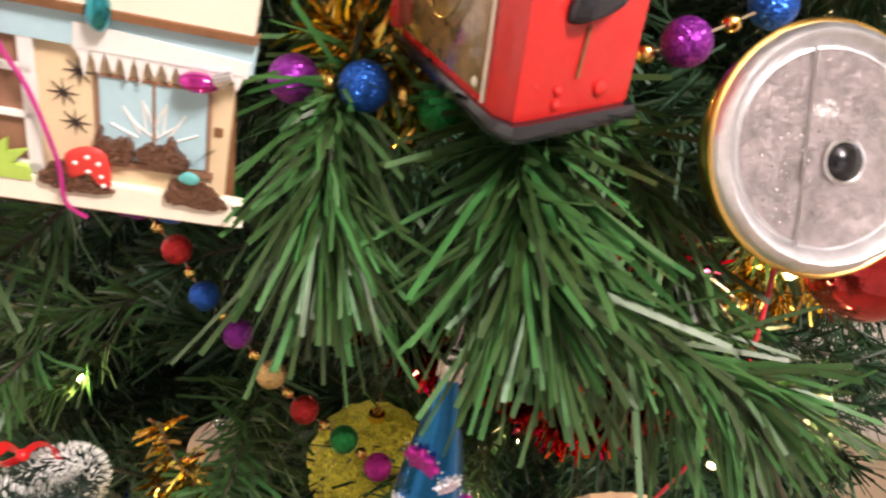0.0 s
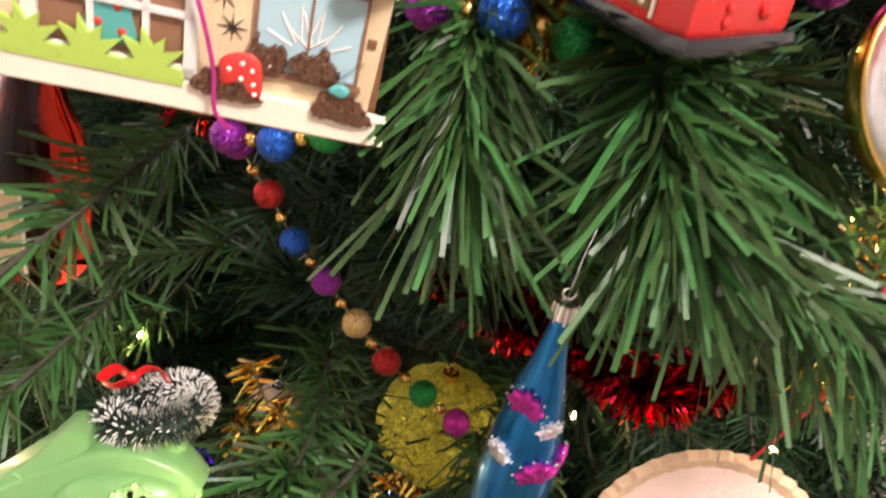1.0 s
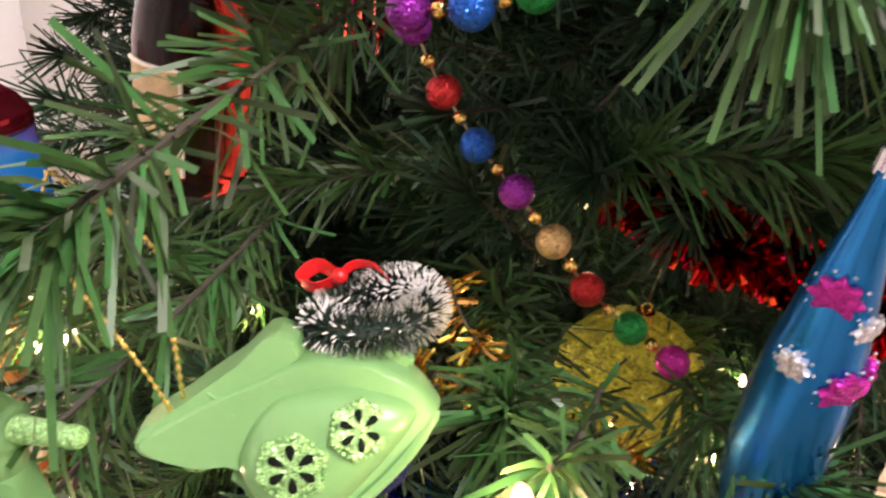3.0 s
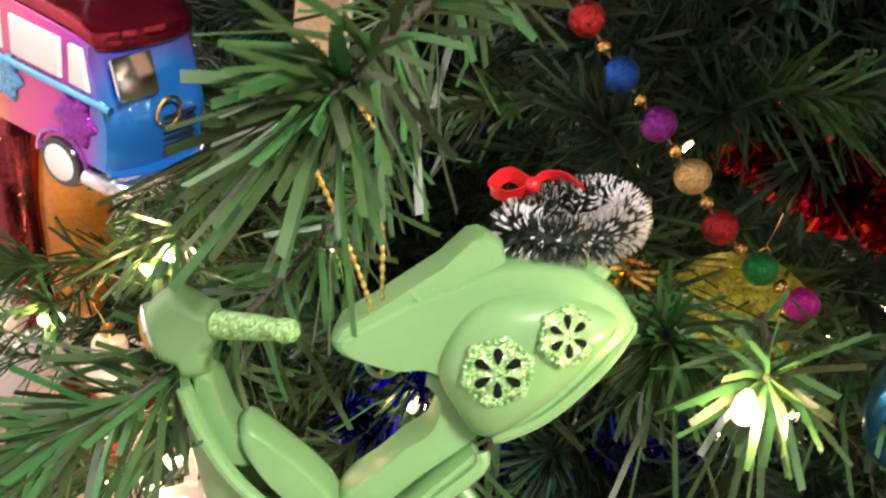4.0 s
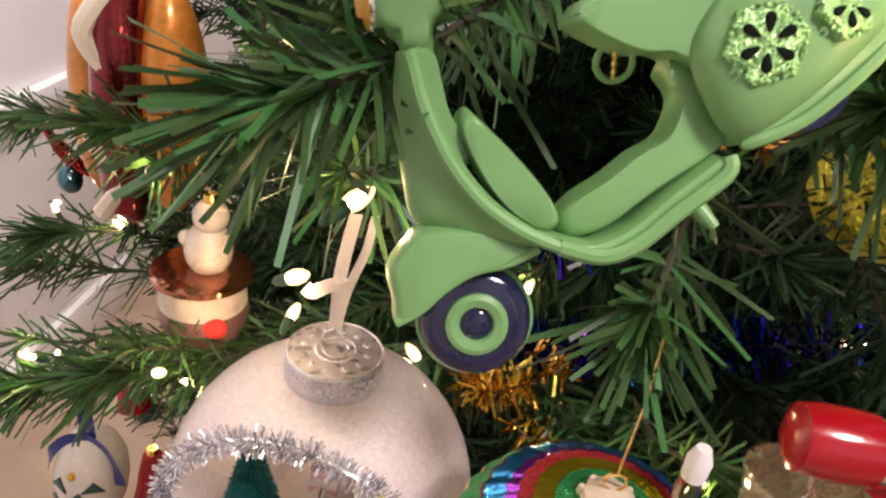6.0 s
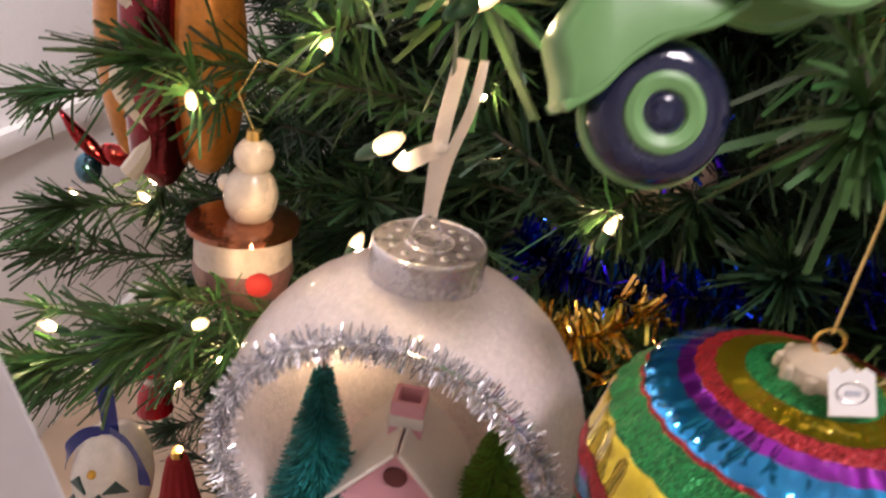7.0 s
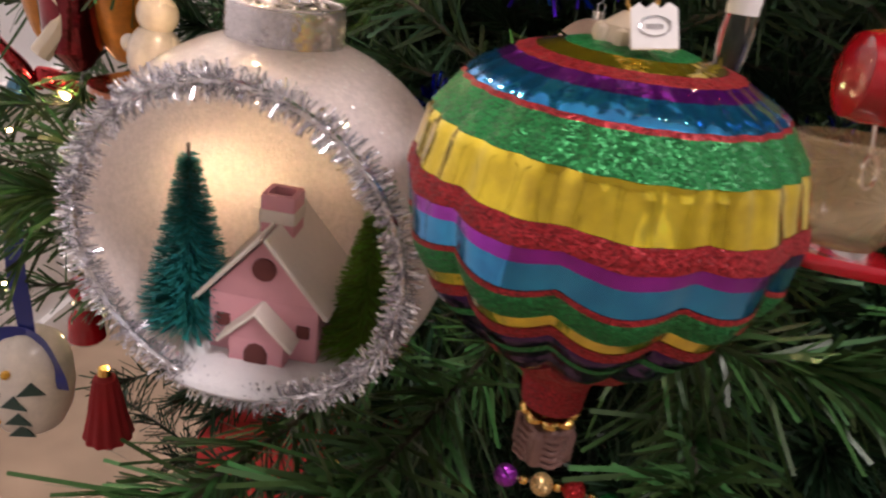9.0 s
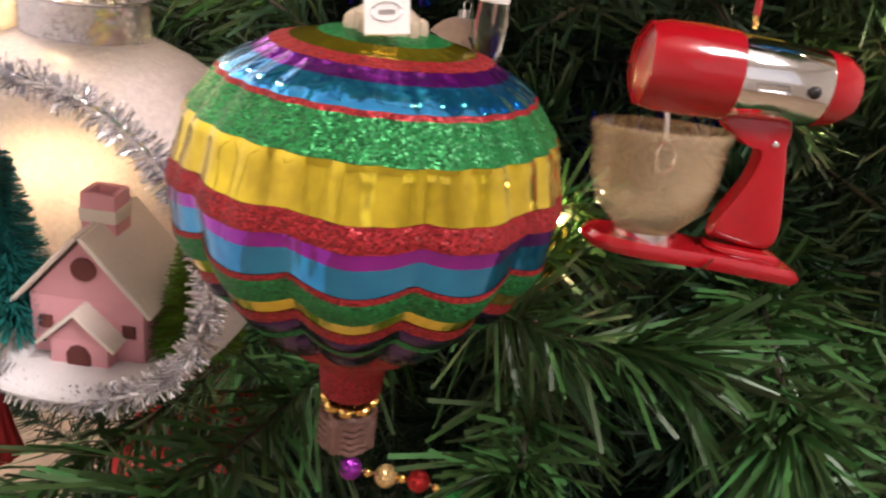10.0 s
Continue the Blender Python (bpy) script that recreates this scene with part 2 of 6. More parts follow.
def plain(name, geo, material, label="", category="", m=None, group="", kind="", scale=0.01, sharp=38):
    ob = new(name, mesh_of(name, geo, material, scale, sharp))
    if m:
        ob.matrix_basis = m
    return tagged(ob, label, category, group, kind)

# ---- room ----
PLASTER = paint("wall_paint", (0.88, 0.86, 0.83), rough=0.75, vary=0.04, grain=120, stains=3, bump=0.08)
TRIM = paint("trim_paint", (0.80, 0.78, 0.74), rough=0.45, vary=0.03)
CARPET = paint("carpet_tan", (0.42, 0.31, 0.21), rough=0.95, vary=0.25, grain=900, stains=8, bump=0.5)
CEIL = paint("ceiling_paint", (0.78, 0.76, 0.72), rough=0.9, vary=0.03, stains=3)


def block(name, low, high, material, label, kind="structure", category="", edge=0.002):
    size = [b - a for a, b in zip(low, high)]
    mid = [(a + b) / 2 for a, b in zip(low, high)]
    return plain(name, rbox(size, (0, 0, 0), edge), material, label, category, pose(*mid), kind=kind, scale=1)


block("floor", (-1.15, -2.4, -0.1), (1.95, 1.75, 0.0), CARPET, "tan carpeted floor under the tree", category="floor")
block("ceiling", (-1.15, -2.4, 2.45), (1.95, 1.75, 2.55), CEIL, "plain white ceiling", category="ceiling")
block("wall_west", (-1.12, -2.3, 0), (-1.0, 1.6, 2.45), PLASTER, "off-white painted wall beside the tree", category="wall")
block("wall_north", (-1.0, 1.5, 0), (1.8, 1.62, 2.45), PLASTER, "off-white painted wall behind the tree", category="wall")
block("wall_east", (1.8, -2.3, 0), (1.92, 1.6, 2.45), PLASTER, "off-white painted wall", category="wall")
block("wall_south", (-1.0, -2.42, 0), (1.8, -2.3, 2.45), PLASTER, "off-white painted wall", category="wall")
block("trim", (-1.0, -2.3, 0.575), (-0.978, 1.5, 0.612), TRIM, "white moulded rail on the wall", category="rail", edge=0.008)
block("baseboard", (-1.0, -2.3, 0), (-0.985, 1.5, 0.11), TRIM, "white painted baseboard", category="baseboard", edge=0.005)

# ---- the tree ----
TRUNK = Vector((0.03, 0.72, 0))
tree = thing("christmas_tree", "artificial green Christmas tree with flat plastic needles, full of ornaments", "christmas tree")
part("trunk", tube([(TRUNK.x, TRUNK.y, 0.02), (TRUNK.x, TRUNK.y, 1.0), (TRUNK.x, TRUNK.y, 1.9)], [0.022, 0.02, 0.012], 12), BARK, tree, "dark brown pole", scale=1)


def sprig(rng, path, count, length, width, spread=(35, 70), droop=0.1, stem=0.0011, tip=0.25, fine=True):
    """A wire stem with flat cut strips all round it. Returns the stem and the strips."""
    pts = catmull(path, 6, False)
    seg = [(pts[i + 1] - pts[i]).length for i in range(len(pts) - 1)]
    total = sum(seg)
    vs, fs = [], []
    for k in range(count):
        s = rng.random()
        at_tip = rng.random() < tip
        if at_tip:
            s = 0.9 + 0.1 * s
        d, i = s * total, 0
        while i < len(seg) - 1 and d > seg[i]:
            d -= seg[i]
            i += 1
        p = pts[i].lerp(pts[i + 1], min(1, d / max(seg[i], 1e-6)))
        along = (pts[i + 1] - pts[i]).normalized()
        side = Vector((rng.gauss(0, 1), rng.gauss(0, 1), rng.gauss(0, 1)))
        side = (side - along * side.dot(along)).normalized()
        a = radians(rng.uniform(5, 50) if at_tip else rng.uniform(*spread))
        out = along * math.cos(a) + side * math.sin(a)
        ln = length * rng.uniform(0.45, 1.18)
        w = width * rng.uniform(0.75, 1.2) / 2
        face = Vector((rng.gauss(0, 1), rng.gauss(0, 1), rng.gauss(0, 1)))
        face = out.cross(face).normalized()
        bend = Vector((rng.gauss(0, 0.14), rng.gauss(0, 0.14), -droop * rng.uniform(0.3, 1.6) + rng.gauss(0, 0.08))) * ln
        k0 = len(vs)
        for t, ww in (((0, 0.7), (0.5, 1.0), (1.0, 0.85)) if fine else ((0, 0.8), (1.0, 0.8))):
            c = p + out * (ln * t) + bend * t * t
            twist = face if t < 0.9 else (face + out.cross(face) * rng.uniform(-0.4, 0.4)).normalized()
            vs += [c - twist * (w * ww), c + twist * (w * ww)]
        fs.append([k0, k0 + 1, k0 + 3, k0 + 2])
        if fine:
            fs.append([k0 + 2, k0 + 3, k0 + 5, k0 + 4])
    wire = tube([pts[i] for i in range(0, len(pts), 3)] + [pts[-1]], stem, 6)
    return wire, (vs, fs)


def branch(rng, path, count, length=0.038, width=0.0021, material=None, label="", **more):
    wire, strips = sprig(rng, path, count, length, width, **more)
    ob = part("branch", wire, STEM, tree, label, scale=1)
    tagged(part("needles", strips, material or NEEDLE, ob, scale=1, sharp=180), kind="stuff")
    return ob


rng = random.Random(5)
NEAR = [
    # root to tip of the branches that hang round the ornaments, count, needle length
    ([(0.036, 0.232, 1.232), (0.032, 0.195, 1.228), (0.033, 0.174, 1.212), (0.038, 0.166, 1.202)], 560, 0.038),
    ([(0.035, 0.190, 1.225), (0.060, 0.172, 1.192), (0.100, 0.160, 1.176)], 280, 0.040),
    ([(-0.010, 0.260, 1.235), (-0.0204, 0.2085, 1.2276), (-0.019, 0.180, 1.204)], 380, 0.036),
    ([(0.055, 0.250, 1.235), (0.072, 0.210, 1.215), (0.085, 0.190, 1.195)], 160, 0.036),
    ([(-0.120, 0.260, 1.158), (-0.142, 0.156, 1.147), (-0.150, 0.116, 1.142)], 210, 0.030),
    ([(-0.150, 0.260, 1.076), (-0.178, 0.158, 1.063), (-0.207, 0.121, 1.052)], 230, 0.032),
    ([(-0.080, 0.260, 1.022), (-0.108, 0.165, 1.014), (-0.119, 0.130, 1.009)], 130, 0.027),
    ([(-0.060, 0.330, 1.085), (-0.120, 0.290, 1.085), (-0.215, 0.255, 1.070)], 250, 0.030),
    ([(-0.060, 0.340, 1.085), (-0.010, 0.295, 1.105), (0.050, 0.268, 1.120)], 360, 0.032),
    ([(-0.080, 0.330, 0.850), (-0.075, 0.190, 0.868), (-0.030, 0.150, 0.880)], 380, 0.036),
    ([(0.060, 0.330, 0.860), (0.020, 0.200, 0.872), (0.004, 0.140, 0.868)], 380, 0.036),
    ([(0.080, 0.300, 0.850), (0.060, 0.180, 0.850), (0.040, 0.130, 0.848)], 320, 0.036),
    ([(-0.100, 0.300, 0.820), (-0.150, 0.170, 0.822), (-0.168, 0.125, 0.826)], 320, 0.038),
    ([(-0.150, 0.300, 0.810), (-0.195, 0.180, 0.808), (-0.225, 0.130, 0.806)], 260, 0.036),
    ([(-0.040, 0.300, 0.830), (-0.060, 0.180, 0.838), (-0.070, 0.130, 0.842)], 320, 0.036),
    ([(0.020, 0.330, 1.010), (0.020, 0.230, 1.030), (0.030, 0.180, 1.045)], 260, 0.036),
    ([(-0.060, 0.300, 1.040), (-0.055, 0.220, 1.050), (-0.060, 0.180, 1.060)], 240, 0.036),
    ([(-0.200, 0.400, 0.930), (-0.300, 0.330, 0.955), (-0.350, 0.300, 0.960)], 260, 0.032),
    ([(-0.240, 0.480, 0.860), (-0.340, 0.420, 0.850), (-0.440, 0.370, 0.845)], 300, 0.034),
    ([(-0.240, 0.500, 0.800), (-0.370, 0.430, 0.795), (-0.480, 0.410, 0.795)], 300, 0.034),
    ([(-0.230, 0.440, 0.800), (-0.320, 0.340, 0.800), (-0.400, 0.275, 0.805)], 280, 0.034),
    ([(-0.230, 0.480, 0.740), (-0.340, 0.400, 0.735), (-0.450, 0.350, 0.730)], 280, 0.034),
    ([(-0.240, 0.520, 0.900), (-0.380, 0.470, 0.900), (-0.500, 0.450, 0.890)], 280, 0.034),
    ([(-0.180, 0.380, 0.860), (-0.260, 0.300, 0.850), (-0.330, 0.250, 0.850)], 280, 0.034),
    ([(-0.130, 0.330, 0.865), (-0.090, 0.230, 0.870), (-0.048, 0.196, 0.889)], 300, 0.030),
]
for path, count, length in NEAR:
    hang = path[-1][2] < path[0][2] - 0.03
    branch(rng, path, int(count * 1.35), length, 0.0018, NEEDLE, spread=(20, 62) if hang else (30, 65), droop=0.34 if hang else 0.14)


def bough(seed, reach):
    """One background bough along +x with side twigs, as a stem and its strips."""
    r = random.Random(seed)
    tip = Vector((reach, r.uniform(-0.02, 0.02), r.uniform(-0.02, 0.03)))
    main = [Vector((0.05, 0, 0)), tip * 0.5 + Vector((0, 0, 0.012)), tip]
    wires, strips = [], []
    w, s = sprig(r, main, 330, 0.032, 0.0019, fine=False, tip=0.2, stem=0.0018)
    wires.append(w)
    strips.append(s)
    for k in range(7):
        t = 0.30 + 0.1 * k
        a = main[0].lerp(tip, t)
        turn = radians(r.uniform(28, 55)) * (1 if k % 2 else -1)
        d = Vector((math.cos(turn), math.sin(turn), r.uniform(-0.25, 0.25))) * (reach * r.uniform(0.24, 0.4))
        w, s = sprig(r, [a, a + d * 0.5 + Vector((0, 0, 0.006)), a + d], 190, 0.031, 0.0019, fine=False, tip=0.25)
        wires.append(w)
        strips.append(s)
    return mesh_of("branch", joined(*wires), STEM, 1), mesh_of("needles", joined(*strips), NEEDLE_SHADED, 1, 180)


BOUGHS = [bough(20 + k, 0.40) for k in range(6)]
r = random.Random(77)
for level in range(30):
    z = 0.40 + level * 0.056
    # Upper boughs are out of view, added and kept wide to shade the depth.
    reach = 0.56 - 0.16 * (z - 0.6) if z < 1.34 else 0.54 - max(0.0, z - 1.74) * 0.6
    n = 16
    for k in range(n):
        a = radians(135 + (280 / n) * (k + (level % 2) * 0.5) + r.uniform(-5, 5))
        stem_mesh, strip_mesh = BOUGHS[(level * 5 + k * 3) % len(BOUGHS)]
        size = max(0.4, (reach - 0.055 + r.uniform(-0.03, 0.0)) / 0.43)
        if z < 0.68 and 185 < math.degrees(a) < 250:
            size *= 0.55
        elif 0.84 < z < 1.2 and 215 < math.degrees(a) < 252:
            size *= 0.66
        m = Matrix.Translation((TRUNK.x, TRUNK.y, z)) @ pose(0, 0, 0, 0, 0, math.degrees(a)) @ pose(0, 0, 0, r.uniform(-60, 60), r.uniform(-12, 14), 0) @ Matrix.Diagonal((size, size, size, 1))
        ob = part("branch", stem_mesh, STEM, tree, m=m)
        tagged(part("needles", strip_mesh, NEEDLE_SHADED, ob), kind="stuff")
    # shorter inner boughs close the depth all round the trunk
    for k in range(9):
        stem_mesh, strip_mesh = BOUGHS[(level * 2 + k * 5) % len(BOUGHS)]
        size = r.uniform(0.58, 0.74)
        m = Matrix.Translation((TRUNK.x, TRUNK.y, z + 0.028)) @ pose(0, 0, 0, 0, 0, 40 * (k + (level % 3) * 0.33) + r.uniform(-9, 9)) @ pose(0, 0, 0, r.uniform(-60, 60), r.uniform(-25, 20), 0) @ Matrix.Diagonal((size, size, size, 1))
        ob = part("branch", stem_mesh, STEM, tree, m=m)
        tagged(part("needles", strip_mesh, NEEDLE_SHADED, ob), kind="stuff")

# boughs on the far side of the trunk, towards the wall behind
far = random.Random(78)
for level in range(30):
    z = 0.41 + level * 0.056
    for k in range(4):
        stem_mesh, strip_mesh = BOUGHS[(level + k * 2) % len(BOUGHS)]
        size = far.uniform(0.95, 1.1) - max(0.0, z - 1.74)
        m = Matrix.Translation((TRUNK.x, TRUNK.y, z)) @ pose(0, 0, 0, far.uniform(-40, 40), far.uniform(-12, 14), 65 + 18 * k + 9 * (level % 2))
        ob = part("branch", stem_mesh, STEM, tree, m=m @ Matrix.Diagonal((size, size, size, 1)))
        tagged(part("needles", strip_mesh, NEEDLE_SHADED, ob), kind="stuff")

# ---- string lights ----
BULB = glow("lit_bulb", (1.0, 0.68, 0.30), 900)
SOCKET = paint("socket_green", (0.03, 0.09, 0.04), rough=0.5)
bulb_parts = thing("string_light_bulb", "small warm white lit bulb in a green socket", "string light", group="string lights")
# The glass round the lit core emits too, to imitate the bulb's halo.
GLOWING, gn, gl, gp = nodes_of("bulb_halo_glass")
shine, clear, both = gn.new("ShaderNodeEmission"), gn.new("ShaderNodeBsdfTransparent"), gn.new("ShaderNodeMixShader")
shine.inputs[0].default_value, shine.inputs[1].default_value, both.inputs[0].default_value = (1.0, 0.66, 0.28, 1), 5.0, 0.45
gl.new(clear.outputs[0], both.inputs[1])
gl.new(shine.outputs[0], both.inputs[2])
gl.new(both.outputs[0], gn["Material Output"].inputs[0])
glass_bulb = part("bulb", lathe([(0.01, 1.12), (0.14, 1.02), (0.28, 0.7), (0.34, 0.33), (0.29, 0.0), (0.15, -0.05)], 16), GLOWING, bulb_parts, "warm bulb glass, emitting to imitate a halo")
part("filament", lathe([(0.01, 0.85), (0.10, 0.74), (0.17, 0.5), (0.19, 0.3), (0.15, 0.1), (0.05, 0.05)], 12), BULB, glass_bulb, "bright lit core")
part("socket", lathe([(0.26, -0.05), (0.27, -0.5), (0.2, -0.9), (0.1, -1.1)], 12), SOCKET, bulb_parts, "green plastic socket")
BULBS = [
    (-0.0601, 0.1269, 1.0816), (-0.1947, 0.1430, 1.0210), (-0.264, 0.292, 0.976), (-0.216, 0.170, 0.979), (-0.231, 0.238, 0.877),
    (-0.178, 0.246, 0.899), (-0.250, 0.226, 0.885), (0.1462, 0.2288, 1.1754), (-0.0633, 0.2021, 0.895), (-0.314, 0.277, 0.949), (-0.2475, 0.255, 1.0034),
    (-0.319, 0.319, 0.791), (0.1066, 0.2116, 1.1472), (-0.2965, 0.2361, 0.8703), (-0.2412, 0.2521, 1.0127), (0.1532, 0.1967, 1.1265),
    (-0.393, 0.388, 0.851), (-0.390, 0.281, 0.824), (-0.480, 0.450, 0.815), (-0.501, 0.455, 0.667), (-0.134, 0.290, 0.916), (-0.2335, 0.233, 0.9175), (-0.3905, 0.411, 0.697), (-0.545, 0.545, 0.767),
]
deep = random.Random(31)
while len(BULBS) < 39:
    at = (deep.uniform(-0.34, 0.26), deep.uniform(0.30, 0.42), deep.uniform(0.88, 1.30))
    if not (at[0] < -0.02 and 1.04 < at[2] < 1.22):
        BULBS.append(at)
r = random.Random(9)
for k, at in enumerate(BULBS):
    m = pose(*at, r.uniform(-60, 60), r.uniform(-60, 60), r.uniform(0, 360)) @ Matrix.Diagonal((0.78, 0.78, 0.78, 1))
    if k:
        copy_thing(bulb_parts, pose(*m.translation, *[math.degrees(v) for v in m.to_euler()]))
    else:
        bulb_parts.matrix_basis = m

twig = random.Random(52)
for at in BULBS[:27]:
    at, off = Vector(at), Vector((twig.uniform(-0.03, 0.03), 0.045, twig.uniform(-0.02, 0.015)))
    if at.x > -0.45 and (at - Vector((-0.2014, 0.1716, 0.8917))).length > 0.095:
        branch(twig, [at + off + Vector((0, 0.02, 0.004)), at + off * 0.5 + Vector((0, 0.004, 0.004)), at + Vector((twig.uniform(-0.012, 0.012), 0.007, 0.006))], 75, 0.027, 0.0018, NEEDLE, droop=0.2)

# ---- bead garland ----
STRING = paint("garland_thread", (0.25, 0.2, 0.12), rough=0.6)
garland = thing("bead_garland", "garland of glittery coloured beads with small gold beads between", "bead garland")
BEADS = [
    # each strand: bead centre, colour; small gold beads and the thread run between
    [((-0.0340, 0.211, 1.230), G_PURPLE), ((-0.0130, 0.204, 1.233), G_BLUE), ((0.0095, 0.2077, 1.2285), G_GREEN), ((0.032, 0.212, 1.226), G_RED), ((0.055, 0.214, 1.246), G_GOLD), ((0.078, 0.2163, 1.2552), G_PURPLE), ((0.1065, 0.232, 1.2665), G_BLUE)],
    [((-0.1047, 0.2600, 1.1570), G_PURPLE), ((-0.0842, 0.2500, 1.1620), G_BLUE), ((-0.0650, 0.2480, 1.1700), G_GREEN)],
    [((-0.1036, 0.2684, 1.1504), G_PURPLE), ((-0.0911, 0.2740, 1.1272), G_RED), ((-0.0767, 0.2628, 1.1126), G_BLUE), ((-0.0608, 0.2566, 1.0991), G_PURPLE), ((-0.0452, 0.2508, 1.0838), G_GOLD), ((-0.0298, 0.2500, 1.0660), G_RED), ((-0.0109, 0.2480, 1.0525), G_GREEN), ((0.0060, 0.2420, 1.0435), G_MAGENTA)],
    [((-0.1183, 0.1666, 0.8129), G_PURPLE), ((-0.106, 0.166, 0.812), G_GOLD), ((-0.0949, 0.1659, 0.8116), G_RED), ((-0.082, 0.166, 0.808), G_GREEN)],
]
for number, strand in enumerate(BEADS):
    size = 0.76 if number < 2 else 0.66
    if number == 3:
        size = 0.4
    for i, (at, mat) in enumerate(strand):
        part("bead", ball(size, scale=(1, 1, 0.97), seg=20), mat, garland, m=pose(*at, 20 * i, 35 * i, 0))
        if i:
            a, b = Vector(strand[i - 1][0]), Vector(at)
            part("gold_bead", ball(size * 0.42, seg=14), GOLD, garland, "small shiny gold bead", m=Matrix.Translation(a.lerp(b, 0.5)))
    part("thread", tube([Vector(a) * 100 for a, _ in strand], 0.05, 6), STRING, garland)

# Matte black that stands in for the shade inside the petal openings.
HOLE_SHADE = paint("hole_shade_black", (0.006, 0.009, 0.006), rough=0.9, spec=0.1)

# ---- green scooter ----
scooter = thing("scooter_ornament", "glossy light green scooter ornament on a gold thread", "ornament", pose(-0.1420, 0.1412, 1.0592, 72.54, -6.07, 10.35) @ Matrix.Diagonal((0.983, 0.983, 0.983, 1)))
part("body", puff(catmull([(-0.55, 1.30), (-0.80, 1.60), (-0.3, 2.0), (0.98, 2.62), (2.2, 3.05), (3.3, 3.45), (4.74, 3.38), (5.3, 3.2), (6.18, 2.6), (6.62, 1.95), (6.62, 1.75), (5.94, 0.86), (4.5, -0.37), (3.03, -1.08), (2.6, -0.34), (2.0, 0.44), (1.29, 0.87), (0.5, 0.9)], 4), 0.95, 0.95, n=4, flat=0.91), SCOOTER, scooter)
panel = part("side_panel", puff(catmull([(1.72, 0.97), (2.12, 1.96), (2.91, 2.64), (4.14, 2.74), (5.18, 2.53), (6.05, 1.98), (5.32, 0.94), (4.06, -0.25), (2.83, -0.86), (2.09, -0.03)], 5), 0.72, 0.1, n=7, flat=0.42, z=0.88), SCOOTER, scooter, "domed teardrop side panel")
part("panel_ledge", tube(catmull([(6.55, 1.85, 0.7), (5.75, 0.82, 0.92), (4.35, -0.42, 0.94), (3.05, -1.0, 0.86)], 5, False), [0.08] + [0.17] * 14 + [0.1], 8), SCOOTER, scooter, "raised ledge under the panel")
for fx, fy, fz, fr, lean in ((3.03, 1.1, 1.56, 0.80, (-2, -4)), (4.63, 1.88, 1.52, 0.67, (-12, 13))):
    spot = pose(fx / 100, fy / 100, fz / 100, *lean, 0)
    lobes = [(fr * (0.98 + 0.16 * math.cos(6 * a - 1.8)) * math.cos(a), fr * (0.98 + 0.16 * math.cos(6 * a - 1.8)) * math.sin(a)) for a in [2 * math.pi * k / 48 for k in range(48)]]
    flower = part("flower", joined(puff(lobes, 0.1, 0.3, flat=0.85), *[ball(0.06, (fr * 0.96 * math.cos(a), fr * 0.96 * math.sin(a), 0.06), seg=6) for a in [2 * math.pi * k / 30 for k in range(30)]]), G_LIME, panel, "glittery cut-out flower", spot)
    for k in range(6):
        a = math.pi / 3 * k + 0.52
        part("petal_shade", puff(catmull([(0.24, 0), (0.45, 0.11), (0.66, 0.13), (0.76, 0), (0.66, -0.13), (0.45, -0.11)], 3), 0.03, 0.05, flat=0.8), HOLE_SHADE, flower, "black patch for the shade in a petal opening", pose(0, 0, 0.0012, 0, 0, math.degrees(a)) @ Matrix.Diagonal((fr, fr, 1, 1)))
part("seat", puff([(-0.80, 1.60), (-0.62, 1.92), (0.3, 2.42), (1.0, 2.88), (1.93, 3.45), (2.66, 4.10), (2.92, 4.14), (3.34, 3.90), (3.42, 3.5), (2.9, 3.2), (1.95, 2.45), (0.8, 1.95), (-0.5, 1.45)], 0.80, 0.80, n=3, flat=0.93), SCOOTER, scooter, "padded seat")
part("seat_seam", tube([(1.05, 2.85, 0.74), (1.35, 2.62, 0.84), (1.70, 2.22, 0.93)], [0.05, 0.06, 0.04], 6), SCOOTER, scooter, "moulded seam of the seat")


def swept(path, half_width, thick):
    """A plate swept along a line in the xy plane, rounded across."""
    pts, loops = catmull([(*p, 0) for p in path], 5, False), []
    for i, p in enumerate(pts):
        d = (pts[min(i + 1, len(pts) - 1)] - pts[max(i - 1, 0)]).normalized()
        nrm, t = Vector((-d.y, d.x, 0)), i / (len(pts) - 1)
        hw = half_width[0] + (half_width[1] - half_width[0]) * t
        loop = []
        for k in range(16):
            a = 2 * math.pi * k / 16
            cx, cz = math.cos(a), math.sin(a)
            cx, cz = math.copysign(abs(cx) ** 0.5, cx), math.copysign(abs(cz) ** 0.6, cz)
            loop.append(p + nrm * (cx * thick / 2) + Vector((0, 0, cz * hw)))
        loops.append(loop)
    return rings(loops)


def bowed_plate(edge, ridge, half, thick):
    """A shield whose middle runs along the ridge and whose two sides along the edge."""
    e, r, loops = catmull([(*p, 0) for p in edge], 4, False), catmull([(*p, 0) for p in ridge], 4, False), []
    for a, b in zip(e, r):
        face = [a.lerp(b, 1 - abs(k / 5) ** 1.8) + Vector((0, 0, half * k / 5)) for k in range(-5, 6)]
        loops.append(face + [p + Vector((thick, thick * 0.4, 0)) for p in reversed(face)])
    return rings(loops)


